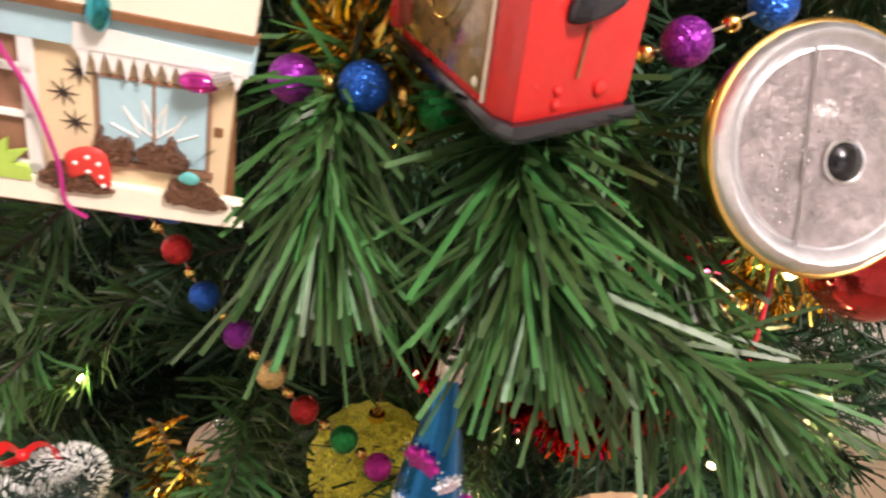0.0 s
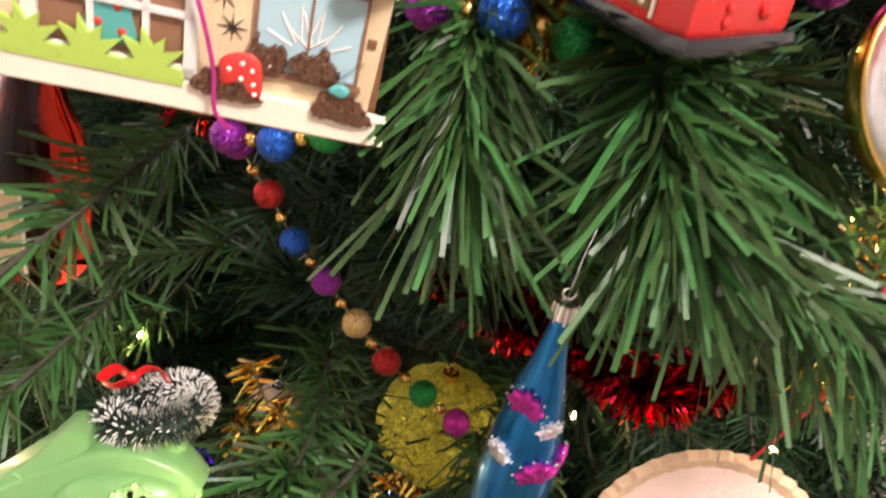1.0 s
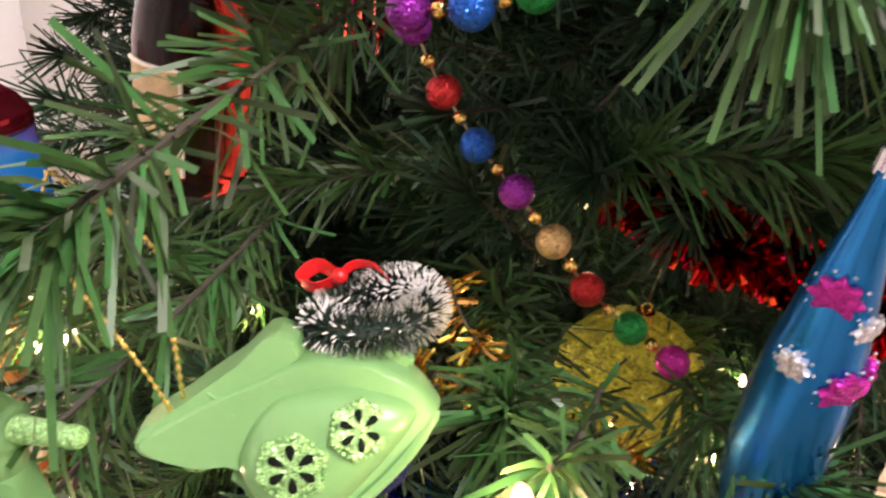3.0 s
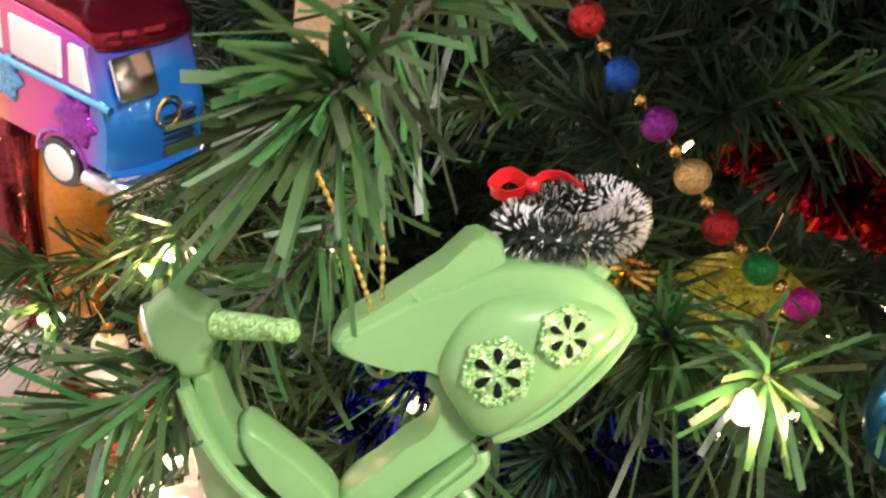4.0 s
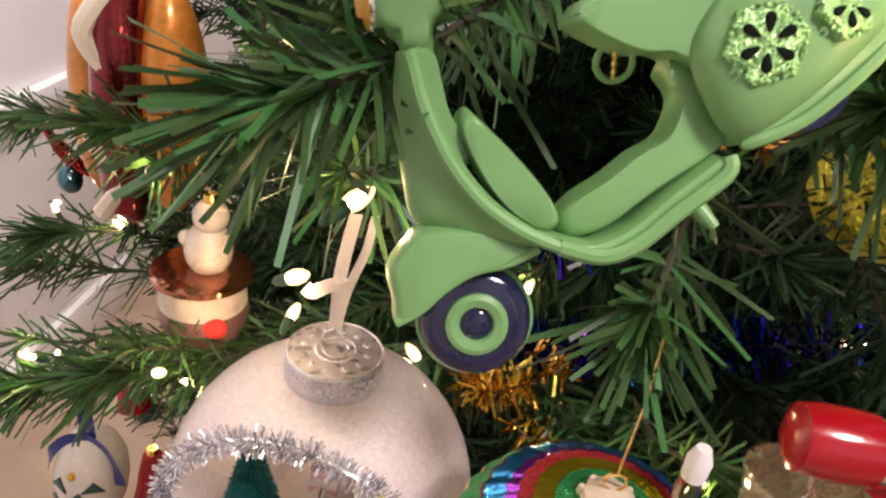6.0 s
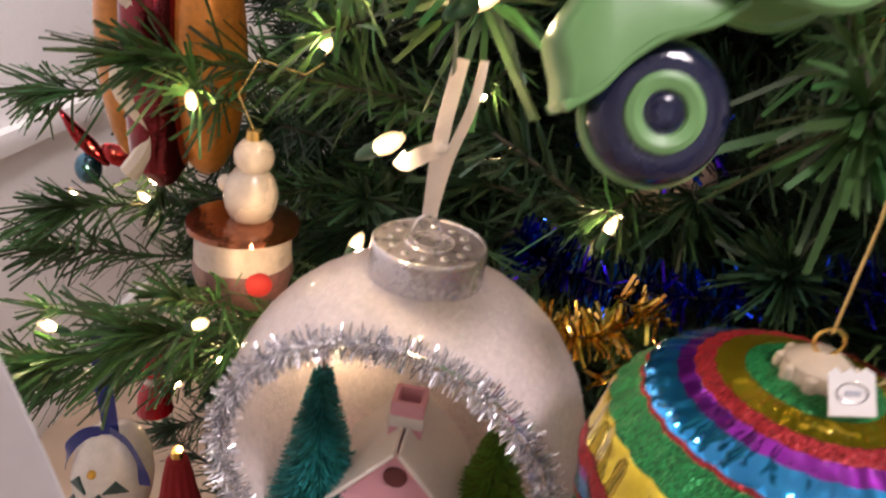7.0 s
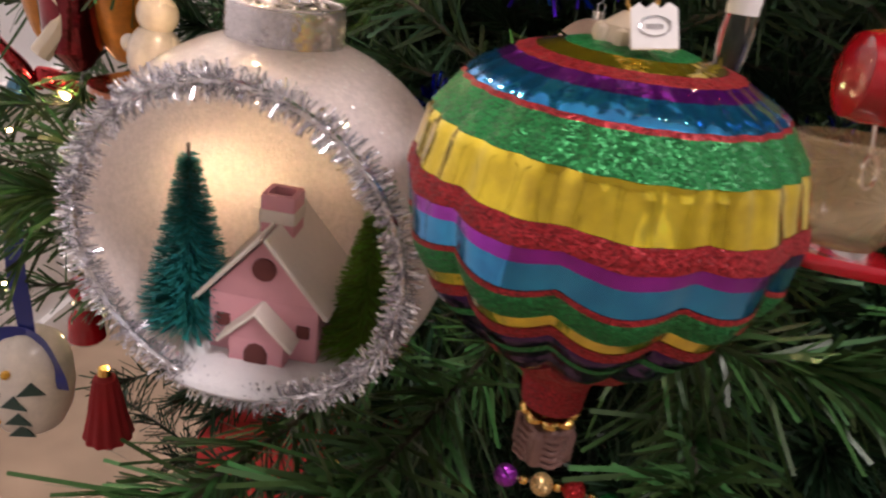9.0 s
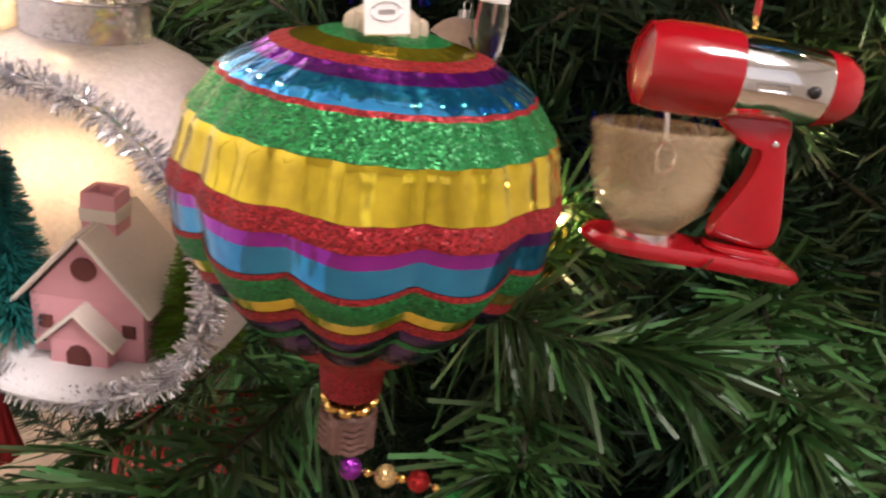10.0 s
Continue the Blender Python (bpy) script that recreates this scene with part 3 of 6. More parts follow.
EDGE = [(-4.15, 0.85), (-3.92, -0.04), (-3.67, -0.66), (-3.27, -1.42), (-2.75, -2.08), (-2.22, -2.54), (-1.55, -2.94), (-0.88, -3.21)]
RIDGE = [(-4.42, 0.85), (-4.47, 0.0), (-4.42, -0.6), (-4.36, -1.3), (-4.25, -2.0), (-4.08, -2.7), (-3.5, -3.1), (-2.4, -3.3)]
part("leg_shield", bowed_plate(EDGE, RIDGE, 1.08, 0.22), SCOOTER, scooter, "curved front leg shield")
for side in (1.1, -1.1):
    part("shield_rim", tube(catmull([(*p, side) for p in EDGE], 4, False), 0.15, 8), SCOOTER, scooter, "rolled rim of the shield")
    part("floor_lip", tube(catmull([(-0.88, -3.21, side), (0.06, -3.42, side), (0.83, -3.15, side), (1.69, -2.42, side), (2.68, -1.62, side), (2.75, -1.25, side * 0.9)], 4, False), 0.19, 8), SCOOTER, scooter, "raised lip of the foot board")
part("steering_column", puff(catmull([(-4.1, 0.9), (-3.65, 0.95), (-3.42, 0.2), (-3.2, -0.5), (-2.6, -1.3), (-3.2, -1.6), (-3.8, -0.4)], 4), 0.62, 0.62, n=3, flat=0.85), SCOOTER, scooter)
part("floorboard", swept([(-1.5, -3.0), (-0.4, -3.28), (0.1, -3.25), (0.8, -2.9), (1.6, -2.2), (2.66, -1.35)], (1.1, 1.08), 0.36), SCOOTER, scooter, "flat foot board")
part("tunnel", puff(catmull([(-0.79, -2.55), (0.12, -1.9), (0.88, -1.26), (1.64, -0.76), (1.93, 0.2), (1.5, 0.85), (2.4, 0.6), (3.0, -0.6), (2.7, -1.2), (1.4, -2.1), (0.12, -3.05), (-0.75, -3.15)], 4), 0.62, 0.62, n=4, flat=0.82), SCOOTER, scooter, "rounded tunnel under the seat")
part("knee_panel", puff(catmull([(-2.98, -0.29), (-2.65, -0.47), (-1.57, -1.51), (-0.87, -2.39), (-0.77, -2.87), (-1.23, -3.02), (-1.91, -2.61), (-2.6, -1.8), (-3.15, -0.74)], 4), 0.85, 0.5, n=5, flat=0.8), SCOOTER, scooter, "raised pad inside the shield")
head = part("headset", puff(catmull([(-5.02, 2.5), (-4.71, 2.85), (-4.35, 2.98), (-3.98, 2.81), (-3.7, 2.58), (-3.42, 2.45), (-3.4, 1.75), (-3.6, 1.4), (-3.65, 0.8), (-4.25, 0.72), (-4.4, 1.05), (-4.85, 1.3), (-5.0, 1.9)], 4), 0.72, 0.72, n=5, flat=0.6), SCOOTER, scooter)
lamp_m = pose(-0.0502, 0.0187, 0.0, 0, -76, 10)
part("lamp_collar", lathe([(0.60, -0.35), (0.70, -0.28), (0.70, -0.02), (0.62, 0.02)], 28, close_ends=False), SCOOTER, head, "green collar of the headlight", lamp_m)
part("lamp_rim", ring(0.62, 0.08, 28, pose(0, 0, 0.02)), CHROME, head, "chrome headlight rim", lamp_m)
part("lamp_glass", lathe([(0.6, -0.1), (0.58, 0.08), (0.4, 0.2), (0.02, 0.26)], 20), AMBER, head, "amber glitter headlight", lamp_m)
part("grip", tube([(-1.46, 2.31, 1.64), (-1.54, 2.30, 1.58), (-1.75, 2.28, 1.44), (-1.95, 2.26, 1.31), (-2.2, 2.24, 1.14), (-3.0, 2.15, 0.62), (-3.35, 2.12, 0.4)], [0.12, 0.25, 0.29, 0.24, 0.29, 0.33, 0.36], 16), G_LIME, scooter, "glittery handle grip")
part("fender", puff(catmull([(-4.64, -3.88), (-4.51, -4.59), (-4.43, -5.15), (-3.84, -4.81), (-3.31, -4.3), (-2.66, -3.89), (-1.87, -3.69), (-1.22, -3.31), (-1.77, -3.01), (-2.57, -2.81), (-3.81, -2.89), (-4.26, -3.24)], 4), 0.78, 0.78, n=5, flat=0.78), SCOOTER, scooter, "flared front fender")
for side in (0.66, -0.66):
    part("fender_lip", tube(catmull([(-4.40, -5.05, side), (-3.84, -4.74, side), (-3.31, -4.25, side), (-2.66, -3.86, side), (-1.87, -3.66, side), (-1.25, -3.32, side)], 4, False), 0.11, 8), SCOOTER, scooter, "rolled edge of the fender")
wheel = part("wheel", lathe([(0.9, -0.3), (1.15, -0.28), (1.28, -0.1), (1.30, 0.05), (1.27, 0.24), (1.14, 0.38), (0.9, 0.42), (0.02, 0.42)], 40), TYRE, scooter, "dark glossy front wheel", pose(-0.0256, -0.0515, 0.0))
part("rim", lathe([(0.74, 0.38), (0.72, 0.52), (0.6, 0.57), (0.42, 0.52), (0.36, 0.36)], 36, close_ends=False), SCOOTER, wheel, "green rim ring")
part("hub", ball(0.34, (0, 0, 0.42), (1, 1, 0.2), 16), TYRE, wheel, "dark hub")
part("wheel_case", lathe([(0.6, -0.6), (1.2, -0.55), (1.38, -0.38), (1.40, -0.08), (1.32, 0.02)], 40, close_ends=False), SCOOTER, wheel, "green casing behind the tyre")
part("rear_wheel", lathe([(0.9, -0.4), (1.05, -0.38), (1.15, 0), (1.05, 0.38), (0.9, 0.4), (0.02, 0.4)], 28), TYRE, scooter, "dark rear wheel", pose(0.0482, 0.0035, -0.003))
part("kick_stand", tube([(1.9, -2.0, 0.3), (2.3, -2.45, 0.7), (2.62, -2.80, 0.92)], [0.26, 0.22, 0.12], 10), SCOOTER, scooter)
part("tail_light", rbox((0.95, 0.35, 0.7), (0, 0, 0), 0.12), SCOOTER, scooter, "", pose(0.0565, 0.0312, -0.001, 0, 0, -36))
part("loop", ring(0.42, 0.08, 20), SCOOTER, scooter, "moulded hanging loop", pose(0.0045, 0.0074, -0.002, 12, 0, 0))
def beaded(path, r, step):
    """A fine ball chain along a line."""
    pts = catmull(path, 40, False)
    dense, walked = [pts[0]], 0.0
    for a, b in zip(pts, pts[1:]):
        walked += (b - a).length
        if walked > step / 4:
            dense.append(b)
            walked = 0.0
    return tube(dense, [r * (1.15 if (i // 2) % 2 else 0.6) for i in range(len(dense))], 6)


part("thread", joined(beaded([(0.42, 0.36, -0.15), (0.15, 2.6, 0.7), (-0.5, 5.0, 1.9), (-1.05, 7.0, 3.0), (-0.7, 8.4, 3.2)], 0.06, 0.16), beaded([(0.42, 0.36, -0.15), (0.46, 2.6, 0.35), (0.5, 5.0, 0.85), (0.45, 6.5, 1.3), (-0.7, 8.4, 3.2)], 0.06, 0.16)), GOLD_THREAD, scooter, "twisted gold thread")

# ---- clear ball with a snowy village ----
FROST = frosted("frosted_shell", (0.88, 0.80, 0.78), 0.36, 0.0011)
SNOW = paint("snow_flock", (0.85, 0.84, 0.84), rough=0.85, grain=700, bump=0.5, vary=0.05)
CLEAR = glass("clear_plastic", (0.97, 0.97, 0.97), 0.12, 1.3)
CAPM = glitter("frosted_silver_cap", (0.72, 0.70, 0.72), size=0.0009, metal=0.75, rough=0.22, tilt=0.24, vary=0.12)
PINK = paint("pink_card", (0.80, 0.40, 0.44), rough=0.7, vary=0.05)
ROOF = paint("cream_roof", (0.85, 0.78, 0.68), rough=0.6, vary=0.05, grain=800, bump=0.3)
DARKHOLE = paint("window_hole", (0.16, 0.045, 0.04), rough=0.8)
TEAL = paint("bottle_brush_teal", (0.02, 0.22, 0.20), rough=0.5, random_tint=0.5)
MOSS = paint("bottle_brush_green", (0.15, 0.29, 0.025), rough=0.5, random_tint=0.5)
TINSEL = paint("silver_tinsel", (0.80, 0.80, 0.85), rough=0.22, metal=1, random_tint=0.35, bump=0)
RIBBON = paint("sheer_ribbon", (0.90, 0.82, 0.80), rough=0.45, grain=1800, bump=0.3)
RIBBON.node_tree.nodes["Principled BSDF"].inputs["Alpha"].default_value = 0.72
R0 = 5.49
globe = thing("glass_ball_ornament", "clear frosted ball ornament with a pink house, framed by silver tinsel", "ornament", pose(-0.2014, 0.1716, 0.8917))


def open_shell(r, cut):
    """A ball whose front cap, towards -y, is cut away at the polar angle cut."""
    loops = []
    for i in range(25):
        a = cut + (math.pi - cut) * i / 24
        loops.append([Vector((r * math.sin(a) * math.cos(b), -r * math.cos(a), r * math.sin(a) * math.sin(b))) for b in [2 * math.pi * j / 48 for j in range(48)]])
    vs, fs = rings(loops, False)
    return vs, fs


CUT = radians(60)
FACING = pose(0, 0, 0, 3.7, 0, -6.9)
part("shell", open_shell(R0, CUT), FROST, globe, "pearly frosted shell", FACING, sharp=180)
part("snow_floor", joined(slab([(2.75 * math.cos(a), 0.1 + 2.7 * math.sin(a)) for a in [2 * math.pi * k / 32 for k in range(32)]], -4.8, -4.42, 0.12), moved(ball(1, (0, 0, 0), (2.5, 1.1, 0.42), 20), pose(-0.2, -1.75, -4.72))), SNOW, globe, "white snow base")
flakes, rr = [], random.Random(21)
for k in range(1700):
    d = Vector((rr.gauss(0, 1), rr.gauss(0, 1), rr.gauss(0, 1))).normalized()
    if -d.y < math.cos(CUT) - 0.04 and d.z < 0.95:
        flakes.append(moved(([(-0.035, -0.02, 0), (0.035, -0.02, 0), (0.02, 0.035, 0), (-0.03, 0.03, 0)], [[0, 1, 2, 3]]), Matrix.Translation(d * (R0 + (0.012 if k < 800 else -0.015))) @ Vector((d.x + rr.gauss(0, 0.3), d.y + rr.gauss(0, 0.3), d.z + rr.gauss(0, 0.3))).to_track_quat("Z", "Y").to_matrix().to_4x4()))
tagged(part("glitter", joined(*flakes), paint("glitter_flake", (0.95, 0.93, 0.9), rough=0.3, metal=0.2), globe, "sparkling glitter flakes", FACING, sharp=180), kind="stuff")
ringpath = [(R0 * math.sin(CUT) * math.cos(a), -R0 * math.cos(CUT), R0 * math.sin(CUT) * math.sin(a)) for a in [2 * math.pi * k / 60 for k in range(60)]]


def tinsel(path, count, length, width, seed, closed=True):
    """Thin foil strips standing out all round a line, in centimetres."""
    rr, pts, vs, fs = random.Random(seed), [Vector(p) for p in path], [], []
    for k in range(count):
        i = rr.randrange(len(pts) - (0 if closed else 1))
        a, b = pts[i], pts[(i + 1) % len(pts)]
        p, d = a.lerp(b, rr.random()), (b - a).normalized()
        out = Vector((rr.gauss(0, 1), rr.gauss(0, 1), rr.gauss(0, 1)))
        out = (out - d * out.dot(d) * 0.8).normalized()
        w = out.cross(Vector((rr.gauss(0, 1), rr.gauss(0, 1), rr.gauss(0, 1)))).normalized() * width / 2
        ln = length * rr.uniform(0.6, 1.1)
        mid, end = p + out * ln * 0.5 + w.cross(out) * rr.uniform(-1, 1), p + out * ln
        k0 = len(vs)
        vs += [p - w, p + w, mid - w, mid + w, end - w, end + w]
        fs += [[k0, k0 + 1, k0 + 3, k0 + 2], [k0 + 2, k0 + 3, k0 + 5, k0 + 4]]
    return vs, fs


wire = part("tinsel_ring", tube(ringpath, 0.12, 6, True), SILVER, globe, "twisted core of the tinsel", FACING)
tagged(part("tinsel", tinsel(ringpath, 5200, 0.55, 0.045, 3), TINSEL, wire, "silver tinsel strips", sharp=180), kind="stuff")
# Pearl top darker than the sides: its weaker light is put into the colour.
CAPTOP = paint("cap_top_shaded", (0.30, 0.28, 0.31), rough=0.28, metal=0.55, grain=900, stains=260, vary=0.35, bump=0.4, coat=0.4)
cap = part("cap", lathe([(1.52, 6.08), (1.6, 6.0), (1.62, 5.2), (1.60, 4.95), (1.68, 4.85)], 44, close_ends=False), CAPM, globe, "glittery silver cap", pose(0.001, 0, 0.0014))
part("cap_top", lathe([(1.54, 5.98), (1.53, 6.06), (0.02, 6.06)], 40), CAPTOP, cap, "embossed pearl top with shade in its colour")
part("cap_stud", joined(*[ball(0.13, (1.05 * math.cos(a), 1.05 * math.sin(a), 6.06), (1, 1, 0.5), 8) for a in [2 * math.pi * k / 12 for k in range(12)]]), CAPM, cap, "ring of embossed dots")
part("neck", lathe([(1.5, 5.3), (1.5, 4.9), (1.75, 4.75)], 36, close_ends=False), CLEAR, globe)
part("cap_ridge", joined(ring(1.55, 0.05, 40, pose(0, 0, 6.06)), ring(0.66, 0.05, 28, pose(0, 0, 6.07)), ring(0.42, 0.04, 28, pose(0, 0, 6.07))), CAPM, cap)
part("wire_loop", tube([(-0.35, 0, 5.9), (-0.42, 0, 6.4), (-0.25, 0, 6.85), (0, 0, 7.0), (0.25, 0, 6.85), (0.42, 0, 6.4), (0.35, 0, 5.9)], 0.05, 8), SILVER, globe, "bent wire loop")


def strip(path, width, turn=0.0, across=(1, 0, 0)):
    """A ribbon of cloth along a line."""
    pts = catmull(path, 5, False)
    loops = []
    for i, p in enumerate(pts):
        d = (pts[min(i + 1, len(pts) - 1)] - pts[max(i - 1, 0)]).normalized()
        s = Vector(across) - d * Vector(across).dot(d)
        s = (Matrix.Rotation(turn * i / len(pts), 3, d) @ s.normalized()) * width / 2
        f = d.cross(s).normalized() * 0.015
        loops.append([p - s - f, p + s - f, p + s + f, p - s + f])
    return rings(loops)


part("ribbon", joined(strip([(0.02, 0, 6.95), (0.05, -0.1, 8.2), (0.1, -0.1, 9.4), (0.35, 0.1, 11.2)], 0.42, 0.6), strip([(0.05, 0.05, 6.95), (0.3, 0.1, 8.5), (0.75, 0.1, 10.0), (0.9, 0.2, 11.2)], 0.3, 0.9),
                      strip([(0.1, -0.15, 8.9), (-0.3, -0.3, 8.75), (-0.7, -0.35, 8.5), (-0.95, -0.3, 8.6)], 0.45, 0.5, (0, 0, 1)), ball(0.2, (0.1, -0.12, 8.95), (1.2, 0.8, 0.9), 10)), RIBBON, globe, "sheer white ribbon tied in a knot")
HOUSE = pose(0.0004, 0.0065, -0.0454, 0, 0, -2) @ Matrix.Diagonal((1.38, 1.38, 1.38, 1))
part("house_wall", joined(rbox((2.5, 2.2, 1.55), (0, 0, 0.78), 0.04), (lambda p: rings([[Vector((x, y, z)) for x, z in p] for y in (1.1, -1.1)]))([(-1.25, 1.5), (1.25, 1.5), (0, 2.95)])), PINK, globe, "pink card walls", HOUSE)
part("house_roof", joined(*[moved(rbox((2.25, 2.75, 0.1), (0, 0, 0), 0.04), pose(s * 0.78, 0, 2.22, 0, s * 49, 0)) for s in (1, -1)]), ROOF, globe, "cream snowy roof", HOUSE)
part("chimney", joined(*[rbox((0.12 if i % 2 else 0.75, 0.75 if i % 2 else 0.12, 1.3), (dx, dy, 3.05), 0.03) for i, (dx, dy) in enumerate(((0, 0.32), (0.32, 0), (0, -0.32), (-0.32, 0)))], ), PINK, globe, "open pink chimney", HOUSE)
part("chimney_band", joined(*[rbox((0.13 if i % 2 else 0.8, 0.8 if i % 2 else 0.13, 0.3), (dx, dy, 3.2), 0.03) for i, (dx, dy) in enumerate(((0, 0.345), (0.345, 0), (0, -0.345), (-0.345, 0)))]), ROOF, globe, "", HOUSE)
part("porch", joined(rbox((1.25, 0.5, 0.75), (0, -1.3, 0.38), 0.03), (lambda p: rings([[Vector((x, y, z)) for x, z in p] for y in (-1.05, -1.55)]))([(-0.62, 0.72), (0.62, 0.72), (0, 1.35)])), PINK, globe, "", HOUSE)
part("porch_roof", joined(*[moved(rbox((1.2, 0.75, 0.08), (0, 0, 0), 0.03), pose(s * 0.42, -1.35, 1.05, 0, s * 44, 0)) for s in (1, -1)]), ROOF, globe, "", HOUSE)
part("doorway", puff([(-0.27, 0), (0.27, 0), (0.27, 0.4), (0.16, 0.58), (0, 0.64), (-0.16, 0.58), (-0.27, 0.4)], 0.05, 0.05), DARKHOLE, globe, "dark arched doorway", HOUSE @ pose(0, -0.0156, 0.0002, 90, 0, 0))
part("round_window", lathe([(0.27, -0.04), (0.27, 0.04)], 20), DARKHOLE, globe, "", HOUSE @ pose(0, -0.0111, 0.0226, 90, 0, 0))
for wx in (-0.92, 0.92):
    part("square_window", rbox((0.3, 0.32, 0.06), (0, 0, 0), 0.02), DARKHOLE, globe, "", HOUSE @ pose(wx / 100, -0.0111, 0.0085, 90, 0, 0))


def brush_tree(height, radius, material, label, m, seed):
    """A bottle brush fir: a wire with a cone of short bristles."""
    rr, vs, fs = random.Random(seed), [], []
    for k in range(4200):
        t = 0.95 * rr.random() ** 1.3
        a = rr.uniform(0, 2 * math.pi)
        ln = radius * (1 - t) * rr.uniform(0.75, 1.05) + 0.24
        p = Vector((0, 0, 0.25 + t * (height - 0.35)))
        out = Vector((math.cos(a), math.sin(a), rr.uniform(-0.15, 0.3)))
        w = Vector((-math.sin(a), math.cos(a), rr.uniform(-1, 1))).normalized() * 0.017
        k0 = len(vs)
        vs += [p - w, p + w, p + out * ln + w, p + out * ln - w]
        fs.append([k0, k0 + 1, k0 + 2, k0 + 3])
    trunk = part("fir", tube([(0, 0, 0), (0, 0, height)], [0.12, 0.05], 8), STEM, globe, label, m)
    tagged(part("bristle", (vs, fs), material, trunk, sharp=180), kind="stuff")


brush_tree(6.1, 1.45, TEAL, "teal bottle-brush fir", pose(-0.0262, -0.001, -0.0420), 1)
brush_tree(5.2, 1.4, MOSS, "moss green bottle-brush fir", pose(0.0300, 0.002, -0.0440), 2)

# ---- hot air balloon ----
def foil(name, colour, coat=0.8):
    """Mirror-like lacquered foil with long uneven streaks."""
    m = paint(name, colour, rough=0.055, metal=0.9, vary=0.3, stains=90, bump=0.0, coat=coat)
    n, l = m.node_tree.nodes, m.node_tree.links
    tc, mp, no, b = n.new("ShaderNodeTexCoord"), n.new("ShaderNodeMapping"), n.new("ShaderNodeTexNoise"), n.new("ShaderNodeBump")
    mp.inputs["Scale"].default_value = (1, 1, 0.22)
    no.inputs["Scale"].default_value = 150
    b.inputs["Strength"].default_value, b.inputs["Distance"].default_value = 0.5, 0.0015
    l.new(tc.outputs["Object"], mp.inputs["Vector"])
    l.new(mp.outputs[0], no.inputs["Vector"])
    l.new(no.outputs["Fac"], b.inputs["Height"])
    l.new(b.outputs[0], n["Principled BSDF"].inputs["Normal"])
    return m


F_YELLOW, F_BLUE, F_PURPLE, F_DARK = foil("foil_yellow", (0.85, 0.62, 0.02)), foil("foil_blue", (0.03, 0.38, 1.0)), foil("foil_purple", (0.42, 0.03, 0.60)), foil("foil_indigo", (0.05, 0.01, 0.12), 0.1)
balloon = thing("hot_air_balloon_ornament", "shiny striped glass hot air balloon ornament with glitter bands", "ornament", pose(-0.1169, 0.1191, 0.9302) @ Matrix.Diagonal((0.945, 0.945, 0.96, 1)))
PROF = [(0.2, 3.43), (1.2, 3.33), (2.35, 3.02), (3.3, 2.50), (4.02, 1.5), (4.3, 0.3), (4.15, -0.8), (3.6, -1.9), (2.85, -2.8), (1.95, -3.6), (1.15, -4.2), (0.85, -4.6), (0.78, -5.4)]


def radius_at(z):
    for (r1, z1), (r2, z2) in zip(PROF, PROF[1:]):
        if z <= z1 and z >= z2:
            t = (z1 - z) / (z1 - z2)
            return r1 + (r2 - r1) * (t * t * (3 - 2 * t) * 0.3 + t * 0.7)
    return PROF[-1][0]


def flutes(proud):
    def wave(a, z):
        low = min(1, max(0, (1.6 - z) / 2.5))
        fade = 1 if z > -3.0 else max(0, (z + 4.4) / 1.4)
        lobes = abs(math.cos(5.5 * a + 2.168)) - 0.64
        return 1 + fade * (0.016 * (1.6 * abs(math.cos(14 * a)) - 1) * (1 - low) + 0.06 * low * lobes) + proud, -0.26 * low * fade * lobes
    return wave


B_GREEN, B_RED = glitter("band_glitter_green", (0.015, 0.20, 0.05), size=0.0004, metal=0.45, rough=0.4, vary=0.6), glitter("band_glitter_red", (0.32, 0.018, 0.022), size=0.0004, metal=0.4, rough=0.45, tilt=0.7, vary=0.6)
BANDS = [(3.43, 3.27, B_GREEN), (3.27, 3.13, F_YELLOW), (3.13, 3.01, B_RED), (3.01, 2.82, F_PURPLE), (2.82, 2.46, F_BLUE), (2.46, 2.36, B_RED), (2.36, 1.68, B_GREEN), (1.68, 0.72, F_YELLOW), (0.72, 0.25, B_RED), (0.25, -0.05, F_PURPLE),
         (-0.05, -0.62, F_BLUE), (-0.62, -0.75, B_RED), (-0.75, -1.28, B_GREEN), (-1.28, -1.58, F_YELLOW), (-1.58, -1.85, B_RED), (-1.85, -2.2, F_DARK), (-2.2, -2.4, B_GREEN), (-2.4, -3.3, F_DARK), (-3.3, -5.4, B_RED)]
for top, low, mat in BANDS:
    proud = 0.004 if mat in (B_GREEN, B_RED) else 0.0
    steps = max(4, int((top - low) / 0.08))
    zs = [top + (low - top) * i / steps for i in range(steps + 1)]
    part("band", lathe([(radius_at(z), z) for z in zs], 168, flutes(proud), False), mat, balloon, "glitter band" if proud else "shiny foil band")
WICKER = paint("basket_brown", (0.20, 0.11, 0.09), rough=0.4, grain=300, bump=0.8, vary=0.4, metal=0.3)
basket = part("basket", rbox((1.25, 1.25, 1.1), (0, 0, -6.55), 0.15), WICKER, balloon, "woven brown basket", pose(0, 0, 0.0, 0, 0, 22))
for z in (-6.95, -6.75, -6.55, -6.35, -6.15):
    part("weave", tube([(0.63 * math.cos(a) * (abs(math.cos(a)) + abs(math.sin(a))) ** -0.3 * 1.15, 0.63 * math.sin(a) * (abs(math.cos(a)) + abs(math.sin(a))) ** -0.3 * 1.15, z + 0.03 * math.sin(12 * a)) for a in [2 * math.pi * k / 48 for k in range(48)]], 0.08, 6, True), WICKER, basket)
